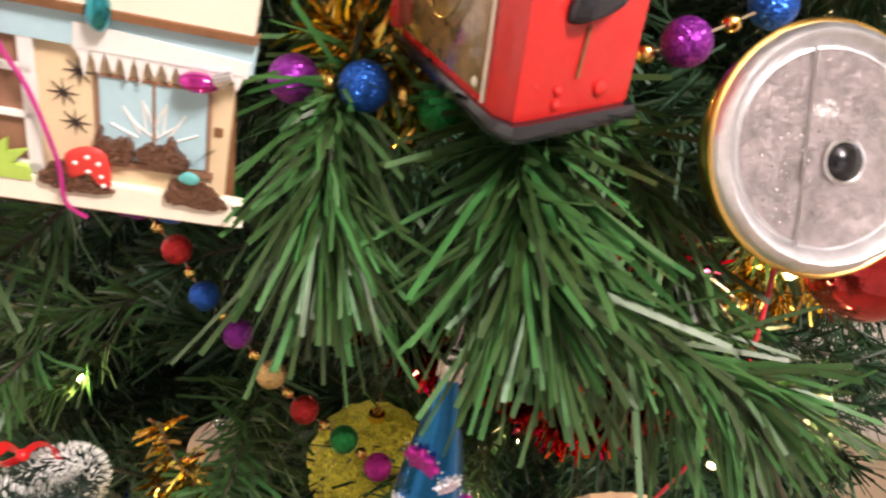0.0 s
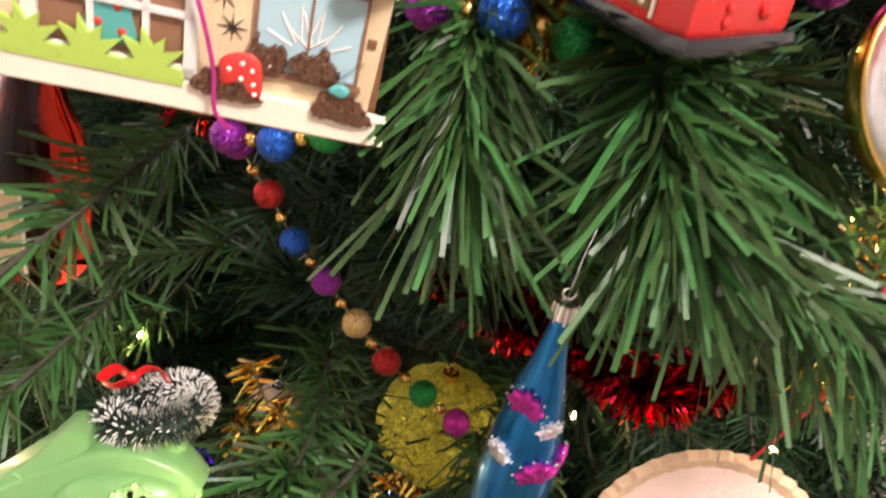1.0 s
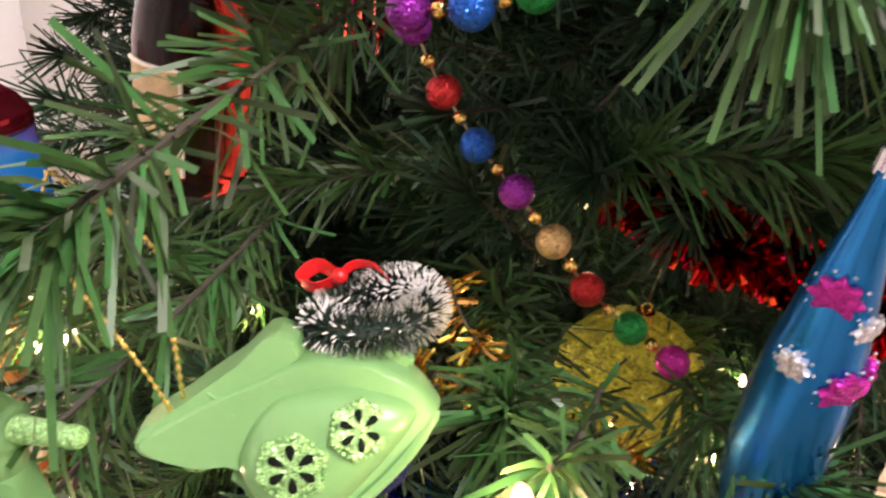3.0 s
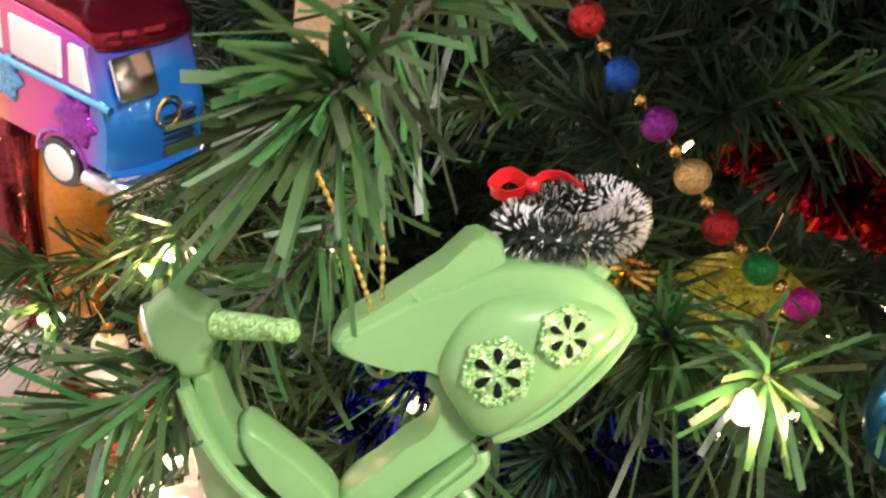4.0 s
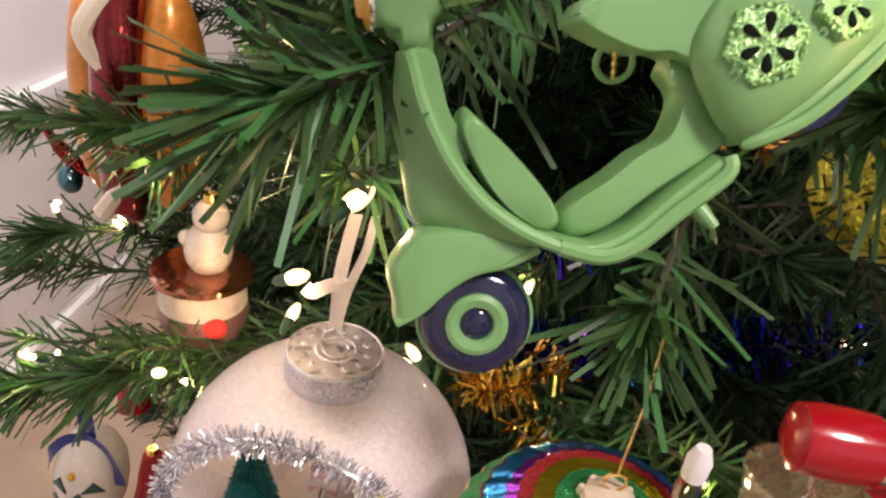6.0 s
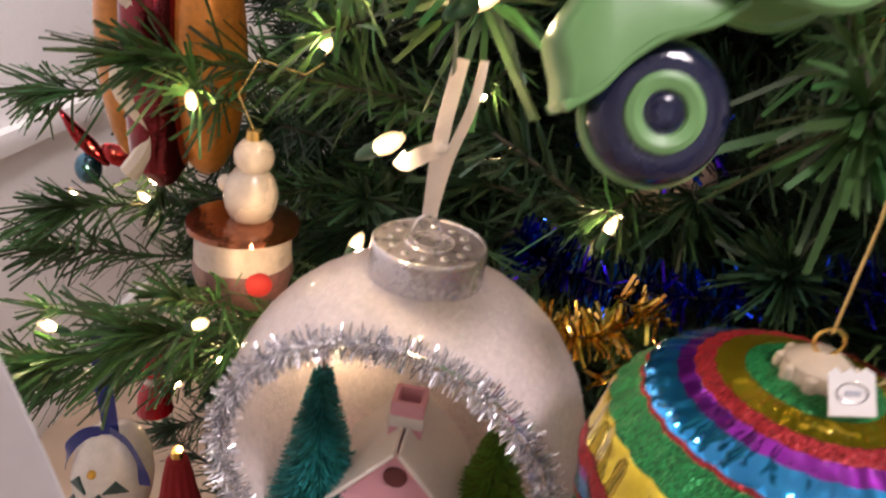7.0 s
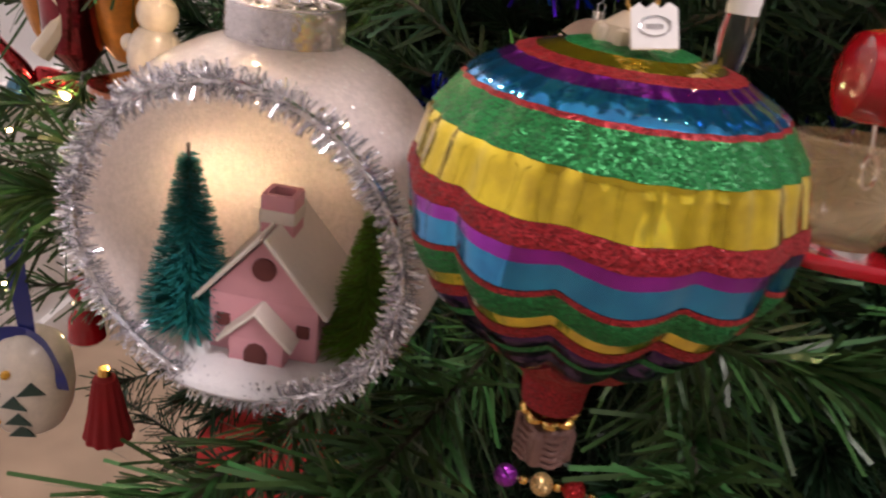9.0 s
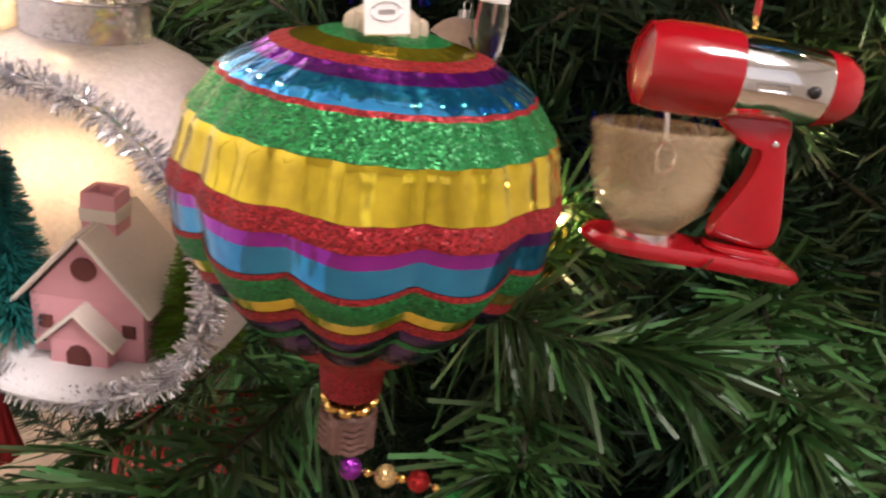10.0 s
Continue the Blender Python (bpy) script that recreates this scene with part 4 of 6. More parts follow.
part("basket_rim", joined(*[ball(0.24, (0.55 * math.cos(a), 0.55 * math.sin(a), -5.75), (1, 1, 0.8), 10) for a in [2 * math.pi * k / 8 for k in range(8)]]), GOLD, balloon, "gold scalloped basket rim")
part("crown", joined(lathe([(0.75, 3.38), (0.7, 3.7), (0.35, 3.95)], 20), *[ball(0.2, (0.75 * math.cos(a), 0.75 * math.sin(a), 3.45), (0.8, 0.8, 1.3), 8) for a in [2 * math.pi * k / 9 for k in range(9)]]), paint("pearl_beige", (0.55, 0.46, 0.34), rough=0.3, coat=0.5), balloon, "pearly beige crown cap")
part("hook", ring(0.3, 0.04, 16, pose(0, 0, 4.2, 90, 0, 0)), GOLD, balloon)
part("thread", tube([(0, 0, 4.4), (0.1, 0.1, 6.8), (0.05, 0.3, 8.8)], 0.04, 6), GOLD_THREAD, balloon, "gold hanging thread")
tag = part("tag", slab([(-0.55, -0.55), (0.55, -0.55), (0.55, 0.45), (0.35, 0.6), (0.15, 0.45), (0, 0.6), (-0.2, 0.45), (-0.35, 0.6), (-0.55, 0.45)], -0.03, 0.03, 0.02), WHITE, balloon, "small white plastic tag", pose(0.001, -0.0125, 0.0385, 58, -8, 2) @ Matrix.Diagonal((0.8, 0.8, 0.8, 1)))
part("tag_mark", joined(ring(0.3, 0.03, 20, pose(0, 0, 0.04) @ Matrix.Diagonal((1.2, 0.8, 1, 1))), rbox((0.4, 0.12, 0.03), (0, 0, 0.04), 0.01)), SILVER, tag, "faint oval mark")

# ---- stand mixer ----
BOWL = paint("bowl_amber_clear", (0.92, 0.74, 0.46), rough=0.08, vary=0.08, grain=300, stains=70, bump=0.03, coat=1.0)
BOWL.node_tree.nodes["Principled BSDF"].inputs["Alpha"].default_value = 0.2
mixer = thing("stand_mixer_ornament", "red stand mixer ornament with chrome band and amber bowl", "ornament", pose(-0.0309, 0.1654, 0.9262, 84.0, -10.5, 1.2))
head_m = pose(-0.0110, 0.0333, 0, 0, 0, -11) @ pose(0, 0, 0, 0, 90, 0) @ Matrix.Diagonal((0.97, 0.97, 0.95, 1))
part("motor_head", lathe([(0.02, -0.75), (0.7, -0.72), (1.12, -0.5), (1.22, 0.0), (1.25, 1.0), (1.2, 1.95), (1.1, 2.0)], 32), RED, mixer, "glossy red head", head_m)
part("band", lathe([(1.14, 1.9), (1.16, 2.0), (1.05, 4.4), (1.0, 4.5)], 32), CHROME, mixer, "chrome band", head_m)
part("end_cap", lathe([(1.0, 4.45), (1.04, 4.5), (0.98, 5.0), (0.75, 5.4), (0.3, 5.55), (0.02, 5.55)], 28), RED, mixer, "red rear cap", head_m)
part("knob", ball(0.17, (2.56, 2.52, 1.05), (1, 1, 0.7), 14), BLACK, mixer, "black knob")
part("badge", tube([(1.05, 2.85, 1.07), (1.9, 2.68, 1.09), (1.95, 2.5, 1.09), (1.1, 2.65, 1.08)], 0.04, 6, True), SILVER, mixer, "raised badge outline")
FOOT_M = pose(-0.003, -0.0160, 0, 0, 0, -13.5) @ pose(0, 0, 0, -90, 0, 0)
part("base", slab(catmull([(-2.9, 0.0), (-2.6, 0.75), (-1.7, 1.08), (0.6, 1.0), (2.7, 1.12), (2.98, 0.95), (2.98, -0.95), (2.7, -1.12), (0.6, -1.0), (-1.7, -1.08), (-2.6, -0.75)], 5), -0.42, 0.0, 0.16), RED, mixer, "rounded red foot plate", FOOT_M)
part("base_pad", slab(catmull([(0.75, 0.6), (2.3, 0.72), (2.5, 0.6), (2.5, -0.6), (2.3, -0.72), (0.75, -0.6)], 4), -0.02, 0.2, 0.08), RED, mixer, "stepped pad under the stand", FOOT_M)
part("arm", puff(catmull([(0.59, 2.06), (0.88, 1.57), (1.3, 1.2), (1.68, 1.0), (1.41, 0.24), (0.99, -0.37), (0.43, -1.19), (0.6, -1.5), (2.2, -1.85), (2.39, 0.18), (2.37, 0.99), (2.36, 1.78)], 5), 0.34, 0.34, n=4, flat=0.86), RED, mixer, "curved red stand")
part("bolt", ball(0.11, (1.97, 1.12, 0.34), seg=10), SILVER, mixer)
part("bowl", lathe([(0.75, -0.1), (0.95, 0.12), (1.5, 0.7), (1.75, 1.5), (1.84, 2.55), (1.92, 2.65), (1.93, 2.85), (1.82, 2.9), (1.7, 2.6), (1.62, 1.5), (1.35, 0.85), (0.6, 0.35), (0.02, 0.35)], 40), BOWL, mixer, "clear amber plastic bowl", pose(-0.0138, -0.0112, 0.0, 0, 0, -8) @ pose(0, 0, 0, -90, 0, 0))
part("bowl_foot", lathe([(0.85, -0.35), (0.85, 0.0), (0.75, 0.05)], 28), SILVER, mixer, "silver bowl foot", pose(-0.0138, -0.0112, 0.0, 0, 0, -8) @ pose(0, 0, 0, -90, 0, 0))
part("beater", joined(tube([(-0.85, 2.2, 0), (-0.85, 1.3, 0)], 0.07, 8), ring(0.45, 0.06, 20, pose(-0.85, 0.85, 0, 0, 40, 0))), SILVER, mixer, "silver wire beater")
part("eyelet", ring(0.18, 0.045, 14, pose(1.35, 4.3, 0, 0, 60, 0)), GOLD, mixer)
part("cord", tube([(1.35, 4.45, 0), (1.5, 5.6, 0), (1.4, 7.5, -0.3)], 0.09, 8), RED, mixer, "red hanging cord")

# ---- flat wooden house ----
PLY = paint("plywood_cream", (0.74, 0.58, 0.36), rough=0.6, vary=0.08, grain=250, stains=25, bump=0.1)
PALE = paint("pale_plywood", (0.86, 0.78, 0.64), rough=0.6, vary=0.05, bump=0.08)
BURNT = paint("burnt_edge", (0.20, 0.09, 0.035), rough=0.7, vary=0.3)
SKY = paint("printed_sky_blue", (0.42, 0.62, 0.68), rough=0.55, vary=0.05)
BROWN = paint("printed_brown", (0.28, 0.14, 0.08), rough=0.6, vary=0.12)
DARK = paint("dark_print", (0.03, 0.018, 0.013), rough=0.6)
LEAF = paint("printed_leaf", (0.42, 0.60, 0.10), rough=0.55, vary=0.08)
TEALP = paint("printed_teal", (0.10, 0.40, 0.38), rough=0.55, vary=0.1)
REDP = paint("printed_red", (0.62, 0.04, 0.03), rough=0.5)
G_BROWN = glitter("glitter_brown", (0.16, 0.08, 0.05), metal=0.5)
CORD_PINK = paint("magenta_cord", (0.45, 0.02, 0.20), rough=0.4)


def star(n, r, inner):
    return [((r if k % 2 == 0 else inner) * math.sin(math.pi * k / n), (r if k % 2 == 0 else inner) * math.cos(math.pi * k / n)) for k in range(2 * n)]


def shift(pts, dx, dy):
    return [(p[0] + dx, p[1] + dy) for p in pts]


def rect(x0, y0, x1, y1):
    return [(x0, y0), (x1, y0), (x1, y1), (x0, y1)]


cottage = thing("wooden_house_ornament", "layered laser-cut wooden cottage ornament with printed snow and windows", "ornament", pose(-0.0447, 0.1753, 1.2005, 94.7, 3.9, 5.4))
part("back_plate", slab([(-11.2, 0.3), (-0.15, 0.3), (0.05, 4.6), (-11.0, 4.6)], -0.35, 0.0), PLY, cottage, "cream plywood wall")
part("burnt_rim", slab([(-11.3, 0.22), (0.12, -0.02), (0.12, 0.0), (-0.02, 4.7), (-11.1, 4.7)], -0.42, -0.30), BURNT, cottage, "burnt laser-cut edge")
part("base_strip", slab(catmull([(-11.3, 0.0), (-5.5, 0.0), (0.0, -0.02), (0.16, 0.1), (0.13, 0.62), (0.0, 0.72), (-5.5, 0.72), (-11.2, 0.72)], 2), -0.1, 0.28), PALE, cottage, "pale wooden sill")
part("base_edge", slab(rect(-11.3, -0.1, 0.08, 0.1), -0.3, 0.2), BURNT, cottage)
part("roof_band", slab([(-11.4, 4.35), (0.42, 4.3), (0.5, 5.12), (-11.4, 5.2)], 0.02, 0.22), SKY, cottage, "pale blue roof band")
part("roof_edge", slab([(-11.4, 5.2), (0.5, 5.12), (0.52, 5.3), (-11.4, 5.4)], 0.05, 0.42), BURNT, cottage)
part("upper_plate", slab([(-11.2, 5.35), (0.4, 5.28), (0.62, 8.0), (-3.0, 10.2), (-11.0, 10.2)], -0.15, 0.3), PALE, cottage, "pale upper board")
part("snow_edge", slab([(-3.55, 4.25), (0.32, 4.22), (0.36, 4.62), (-3.5, 4.9)], 0.2, 0.27, 0.01), WHITE, cottage, "white painted snow edge")
rr, x = random.Random(4), 0.25
while x > -3.4:
    part("icicle", slab([(x, 4.3), (x - 0.10, 4.05 - rr.uniform(0.0, 0.2)), (x - 0.17, 3.98 - rr.uniform(0.1, 0.4)), (x - 0.24, 4.05), (x - 0.34, 4.3)], 0.2, 0.27, 0.01), WHITE, cottage)
    x -= 0.31
door = part("window", slab(rect(-3.1, 1.45, -0.56, 3.62), 0.0, 0.06), SKY, cottage, "double window with pale blue panes")
part("window_frame", joined(*[slab(rect(*q), 0.04, 0.1, 0.01) for q in ((-3.17, 1.4, -3.09, 3.68), (-1.86, 1.42, -1.80, 3.66), (-0.58, 1.4, -0.5, 3.68), (-3.17, 3.62, -0.5, 3.69), (-3.17, 1.25, -0.4, 1.42))]), BROWN, door)
for cx in (-2.0, -1.65):
    for k in range(5):
        a = radians(20 + 32 * k)
        part("ray", tube([(cx + 0.25 * math.cos(a) * (1 if cx > -1.8 else -1), 2.05 + 0.25 * math.sin(a), 0.065), (cx + 1.0 * math.cos(a) * (1 if cx > -1.8 else -1) * 0.9, 2.05 + 1.1 * math.sin(a), 0.065)], 0.03, 5), WHITE, door)
big = part("big_window", slab(rect(-8.3, 1.05, -4.6, 5.0), 0.0, 0.05), BROWN, cottage, "brown-backed window with white bars")
for q in ((-8.45, 0.9, -8.1, 4.4), (-6.98, 0.9, -6.83, 4.4), (-5.72, 0.9, -5.57, 4.4), (-4.75, 0.8, -4.42, 4.4), (-8.45, 3.45, -4.5, 3.62), (-8.45, 2.28, -4.5, 2.42), (-8.45, 0.85, -4.45, 1.08)):
    part("bar", slab(rect(*q), 0.06, 0.2, 0.02), WHITE, big)
part("printed_fir", slab([(-7.15, 1.3), (-5.8, 1.3), (-6.0, 2.1), (-5.95, 2.15), (-6.15, 2.9), (-6.1, 2.95), (-6.5, 4.2), (-6.85, 2.95), (-6.8, 2.9), (-7.05, 2.15), (-7.0, 2.1)], 0.05, 0.11, 0.01), TEALP, big, "teal painted fir")
for bx, by in ((-6.5, 2.9), (-6.3, 2.2), (-6.75, 1.75), (-6.2, 1.6)):
    part("bauble", ball(0.11, (bx, by, 0.11), (1, 1, 0.4), 8), REDP, big)
for bx, by in ((-7.6, 4.15), (-7.6, 3.3)):
    part("lantern", ball(0.42, (bx, by, 0.1), (1, 0.62, 0.2), 14), paint("lantern_pink", (0.75, 0.52, 0.50), rough=0.6), big, "pale striped paper lantern")
for bx in (-8.3, -6.9, -5.45):
    part("bush", slab(shift([(-0.75, 0), (0.75, 0), (0.7, 0.25), (0.35, 0.3), (0.75, 0.75), (0.25, 0.6), (0.3, 1.0), (0.0, 0.75), (-0.25, 1.15), (-0.28, 0.7), (-0.7, 0.85), (-0.4, 0.35), (-0.72, 0.25)], bx, 0.75), 0.2, 0.34, 0.02), LEAF, cottage, "yellow-green painted bush")
part("hedge", slab(rect(-11.0, 0.62, -4.7, 0.9), 0.2, 0.33), LEAF, cottage)
for sx, sy in ((-3.52, 3.61), (-3.9, 3.01), (-3.67, 2.27)):
    part("star", slab(shift(star(8, 0.36, 0.07), sx, sy), 0.0, 0.03, 0.005), DARK, cottage, "dark burnt star")
# plain dark shapes on the sill
def jagged(outline, seed):
    """The outline with small ragged steps, as cut by a laser."""
    q, out = random.Random(seed), []
    pts = catmull(outline, 6)
    for p in pts:
        out.append((p.x + q.uniform(-0.05, 0.05), p.y + q.uniform(-0.05, 0.05)))
    return out


part("dark_figure", joined(slab(jagged([(-4.5, 0.72), (-4.35, 1.1), (-3.75, 1.37), (-3.25, 0.82), (-2.75, 0.62), (-3.3, 0.52), (-3.95, 0.54)], 1), 0.28, 0.42, 0.02), slab(jagged([(-3.2, 1.65), (-3.1, 2.3), (-2.9, 2.02), (-2.5, 2.1), (-2.3, 1.9), (-2.35, 1.55), (-2.75, 1.42)], 2), 0.05, 0.3, 0.02)), G_BROWN, cottage, "dark brown cut-out shape")
part("red_coat", puff(catmull(shift([(-0.5, -0.2), (-0.55, 0.45), (0.0, 0.75), (0.42, 0.55), (0.5, -0.3), (0.25, -0.35), (0.0, 0.0)], -3.3, 1.1), 3), 0.12, 0.05, z=0.35), REDP, cottage, "red coat with white dots")
for dx, dy in ((-0.3, 0.3), (0.0, 0.5), (0.25, 0.35), (0.0, 0.1), (0.3, 0.0), (0.35, -0.25)):
    part("dot", ball(0.07, (-3.3 + dx, 1.1 + dy, 0.47), (1, 1, 0.4), 8), WHITE, cottage)
part("dark_figure", joined(slab(jagged([(-2.15, 1.6), (-2.1, 2.0), (-1.65, 2.05), (-1.4, 2.3), (-1.2, 1.9), (-1.0, 1.6), (-1.55, 1.4)], 3), 0.05, 0.3, 0.02), slab(jagged([(-1.45, 0.6), (-1.4, 1.15), (-0.9, 1.35), (-0.45, 1.15), (0.0, 0.75), (-0.1, 0.55), (-0.75, 0.5)], 4), 0.28, 0.42, 0.02)), G_BROWN, cottage, "dark brown cut-out shape")
part("scarf", puff(catmull(shift([(-0.25, 0), (0, 0.25), (0.3, 0.1), (0.15, -0.12)], -0.95, 1.35), 3), 0.1, 0.05, z=0.45), TEALP, cottage, "small teal scarf")
part("peg_hole", rbox((0.22, 0.26, 0.06), (-0.32, 2.58, 0.0), 0.02), BURNT, cottage)
part("tiny_bulb", joined(ball(0.32, (-0.75, 4.02, 0.45), (1.5, 0.8, 0.8), 14)), foil("foil_magenta", (0.6, 0.03, 0.35)), cottage, "tiny magenta bulb")
part("tiny_socket", tube([(-0.4, 4.12, 0.45), (0.0, 4.3, 0.45)], 0.16, 10), SILVER, cottage, "silver socket")
part("tiny_bulb", ball(0.32, (-2.9, 5.3, 0.45), (0.9, 1.5, 0.8), 14), foil("foil_teal", (0.02, 0.35, 0.42)), cottage, "tiny teal bulb")
part("cord", tube(catmull([(-5.2, 6.5, 0.6), (-5.15, 4.53, 0.45), (-4.5, 3.15, 0.45), (-3.98, 1.41, 0.5), (-3.87, 0.25, 0.5), (-3.5, -0.35, 0.2)], 5, False), 0.06, 6), CORD_PINK, cottage, "loose magenta cord")

# ---- red lantern-shaped wagon ----
RED_SOFT = paint("red_enamel", (0.62, 0.025, 0.02), rough=0.25, coat=0.3, vary=0.1, stains=80)
PANE_GOLD = paint("amber_window", (0.22, 0.13, 0.05), rough=0.12, vary=0.75, stains=95, grain=500, coat=0.9)
wagon = thing("red_wagon_ornament", "red glossy wagon ornament with amber window and black base", "ornament", pose(0.0225, 0.1556, 1.2415, 1, -2, 0))
FOOT = [(0.1, -0.1), (0.4, 0.05), (3.3, 2.3), (0.5, 9.6), (-3.1, 7.4), (-0.35, 0.3)]


def prism(outline, low, high, grow=1.0, edge=0.12):
    c = Vector((sum(p[0] for p in outline) / len(outline), sum(p[1] for p in outline) / len(outline), 0))
    return slab([c.xy + (Vector(p) - c.xy) * grow for p in outline], low, high, edge)


part("body", prism(FOOT, 0.3, 7.5, 0.95), RED_SOFT, wagon, "red enamelled body")
part("base", prism(FOOT, -0.1, 0.32, 1.04, 0.14), BLACK, wagon, "black base moulding")


def frame_of(origin, x, y):
    """A pose whose x and y axes follow the given ways."""
    x = Vector(x).normalized()
    y = (Vector(y) - x * Vector(y).dot(x)).normalized()
    m = Matrix((x, y, x.cross(y))).transposed().to_4x4()
    m.translation = origin
    return m


SIDE = frame_of((-0.0294, 0.0719, 0.003), (2.61, -6.74, 0), (0, 0, 1))
part("side_window", puff([(0.55, 0.25), (6.6, 0.25), (6.63, 3.0), (6.63, 6.3), (0.55, 6.3)], 0.1, 0.1, n=2, flat=0.97), PANE_GOLD, wagon, "amber glazed side window", SIDE)
part("window_trim", tube([(6.72, 0.15, 0.06), (6.74, 3.0, 0.06), (6.76, 6.3, 0.06)], 0.06, 6), PALE, wagon, "thin cream window edge", SIDE)
part("window_oval", tube([(3.7 + 1.7 * math.cos(a), 3.6 + 2.3 * math.sin(a), 0.1) for a in [2 * math.pi * k / 32 for k in range(32)]], 0.035, 6, True), GOLD, wagon, "faint oval line in the window", SIDE)
part("window_post", tube([(0.42, 0.2, 0.06), (0.42, 3.2, 0.06), (0.42, 6.3, 0.06)], 0.22, 8), RED_SOFT, wagon, "red corner post", SIDE)
part("window_stud", ball(0.14, (6.3, 0.5, 0.1), (1, 1, 0.6), 10), PALE, wagon, "cream stud", SIDE)
FRONT = frame_of((0.0042, 0.0021, 0.0), (2.75, 2.14, 0), (0, 0, 1))
part("hatch", puff(catmull([(0.7, 2.55), (0.9, 3.2), (2.3, 3.5), (2.45, 3.1), (2.0, 2.75), (1.1, 2.5)], 4), 0.45, 0.1, flat=0.5), BLACK, wagon, "black glossy latch", FRONT)
part("groove", tube([(1.5, 2.4, 0.02), (1.4, 1.2, 0.02)], 0.05, 6), BURNT, wagon, "", FRONT)
for kx, ky, kr in ((0.85, 0.95, 0.13), (0.85, 0.62, 0.14), (2.3, 0.85, 0.22)):
    part("stud", ball(kr, (kx, ky, 0.02), (1, 1, 0.6), 10), RED_SOFT, wagon, "", FRONT)

# ---- round silver bauble with a glass face ----
tin = thing("round_silver_ornament", "round silver and glass ornament with a gold rim", "ornament", pose(0.1133, 0.1867, 1.2385, 64.1, -3.7, 9.1))
part("case", lathe([(0.02, -2.0), (2.2, -1.8), (3.2, -1.0), (3.42, -0.4), (3.38, -0.15), (3.0, -0.1)], 48), GOLD, tin, "gold case")
part("rim", ring(3.44, 0.085, 64), GOLD, tin, "thin gold rim", pose(0, 0, 0.0005))
part("bevel", joined(lathe([(3.42, 0.05), (3.3, 0.32), (3.12, 0.42), (2.98, 0.36), (2.86, 0.16), (2.7, 0.04), (2.62, 0.1), (2.56, 0.02)], 72, lambda a, z: (1 + 0.003 * math.sin(23 * a) + 0.002 * math.sin(41 * a + 1), 0), False)), paint("satin_silver", (0.86, 0.86, 0.88), rough=0.34, metal=0.9, vary=0.12, stains=150, bump=0.2, grain=500), tin, "bright rippled silver bevel")
part("face", lathe([(2.62, -0.02), (2.6, 0.08), (0.02, 0.12)], 48), paint("pearl_face", (0.52, 0.47, 0.48), rough=0.3, metal=0.5, vary=0.4, grain=420, stains=130, bump=0.9, coat=0.6), tin, "mottled pearly face")
beadlets = random.Random(14)
for k in range(46):
    bx, by = beadlets.gauss(-1.15, 0.45), beadlets.uniform(-2.0, 0.6)
    part("droplet", ball(beadlets.uniform(0.03, 0.06), (bx + 0.12 * by, by, 0.14), (1, 1, 0.7), 6), SILVER, tin)
part("seam", tube([(-0.5, 2.7, 0.15), (-0.75, 0.2, 0.17), (-0.9, -2.6, 0.15)], 0.05, 6), SILVER, tin)
part("hole", ball(0.55, (0, 0, 0.12), (1, 1, 0.45), 20), BLACK, tin, "dark central hole", pose(0.0033, -0.0033, 0))
part("hole_rim", ring(0.56, 0.08, 24, pose(0.33, -0.33, 0.18)), SILVER, tin)
part("dome", lathe([(2.75, 0.3), (2.2, 0.75), (1.2, 1.1), (0.02, 1.2)], 40, close_ends=False), glass("thin_glass", (1, 1, 1), 0.03, 1.12), tin, "clear domed glass")

# ---- blue finial ----
BLUE = paint("blue_satin", (0.008, 0.17, 0.46), rough=0.24, metal=0.85, vary=0.12, stains=40, coat=0.3)
finial = thing("blue_drop_ornament", "long satin blue glass drop with magenta and silver flowers", "ornament", pose(0.0243, 0.1890, 1.1560))
DROP = [(0.32, -0.95), (0.38, -1.6), (0.55, -2.6), (0.82, -3.8), (1.08, -5.2), (1.30, -6.6), (1.42, -8.2), (1.45, -10.0), (1.35, -11.6), (1.0, -12.8), (0.4, -13.5), (0.05, -13.6)]
part("drop", lathe(DROP, 36), BLUE, finial, "satin blue glass")
part("cap", joined(lathe([(0.42, -1.05), (0.4, -0.45), (0.22, -0.35)], 20), ring(0.2, 0.05, 14, pose(0, 0, -0.15, 90, 0, 0))), SILVER, finial, "silver cap and ring")
for a in [2 * math.pi * k / 8 for k in range(8)]:
    part("prong", tube([(0.4 * math.cos(a), 0.4 * math.sin(a), -0.5), (0.44 * math.cos(a), 0.44 * math.sin(a), -1.15)], 0.05, 5), SILVER, finial)


def on_drop(angle, z, lift=0.02):
    for (r1, z1), (r2, z2) in zip(DROP, DROP[1:]):
        if z2 <= z <= z1:
            r = r1 + (r2 - r1) * (z1 - z) / (z1 - z2)
            a = radians(angle)
            d = Vector((math.cos(a), math.sin(a), 0))
            return frame_of((d * (r + lift) + Vector((0, 0, z))) * 0.01, (-math.sin(a), math.cos(a), 0), Vector((0, 0, 1)) + d * 0.25)


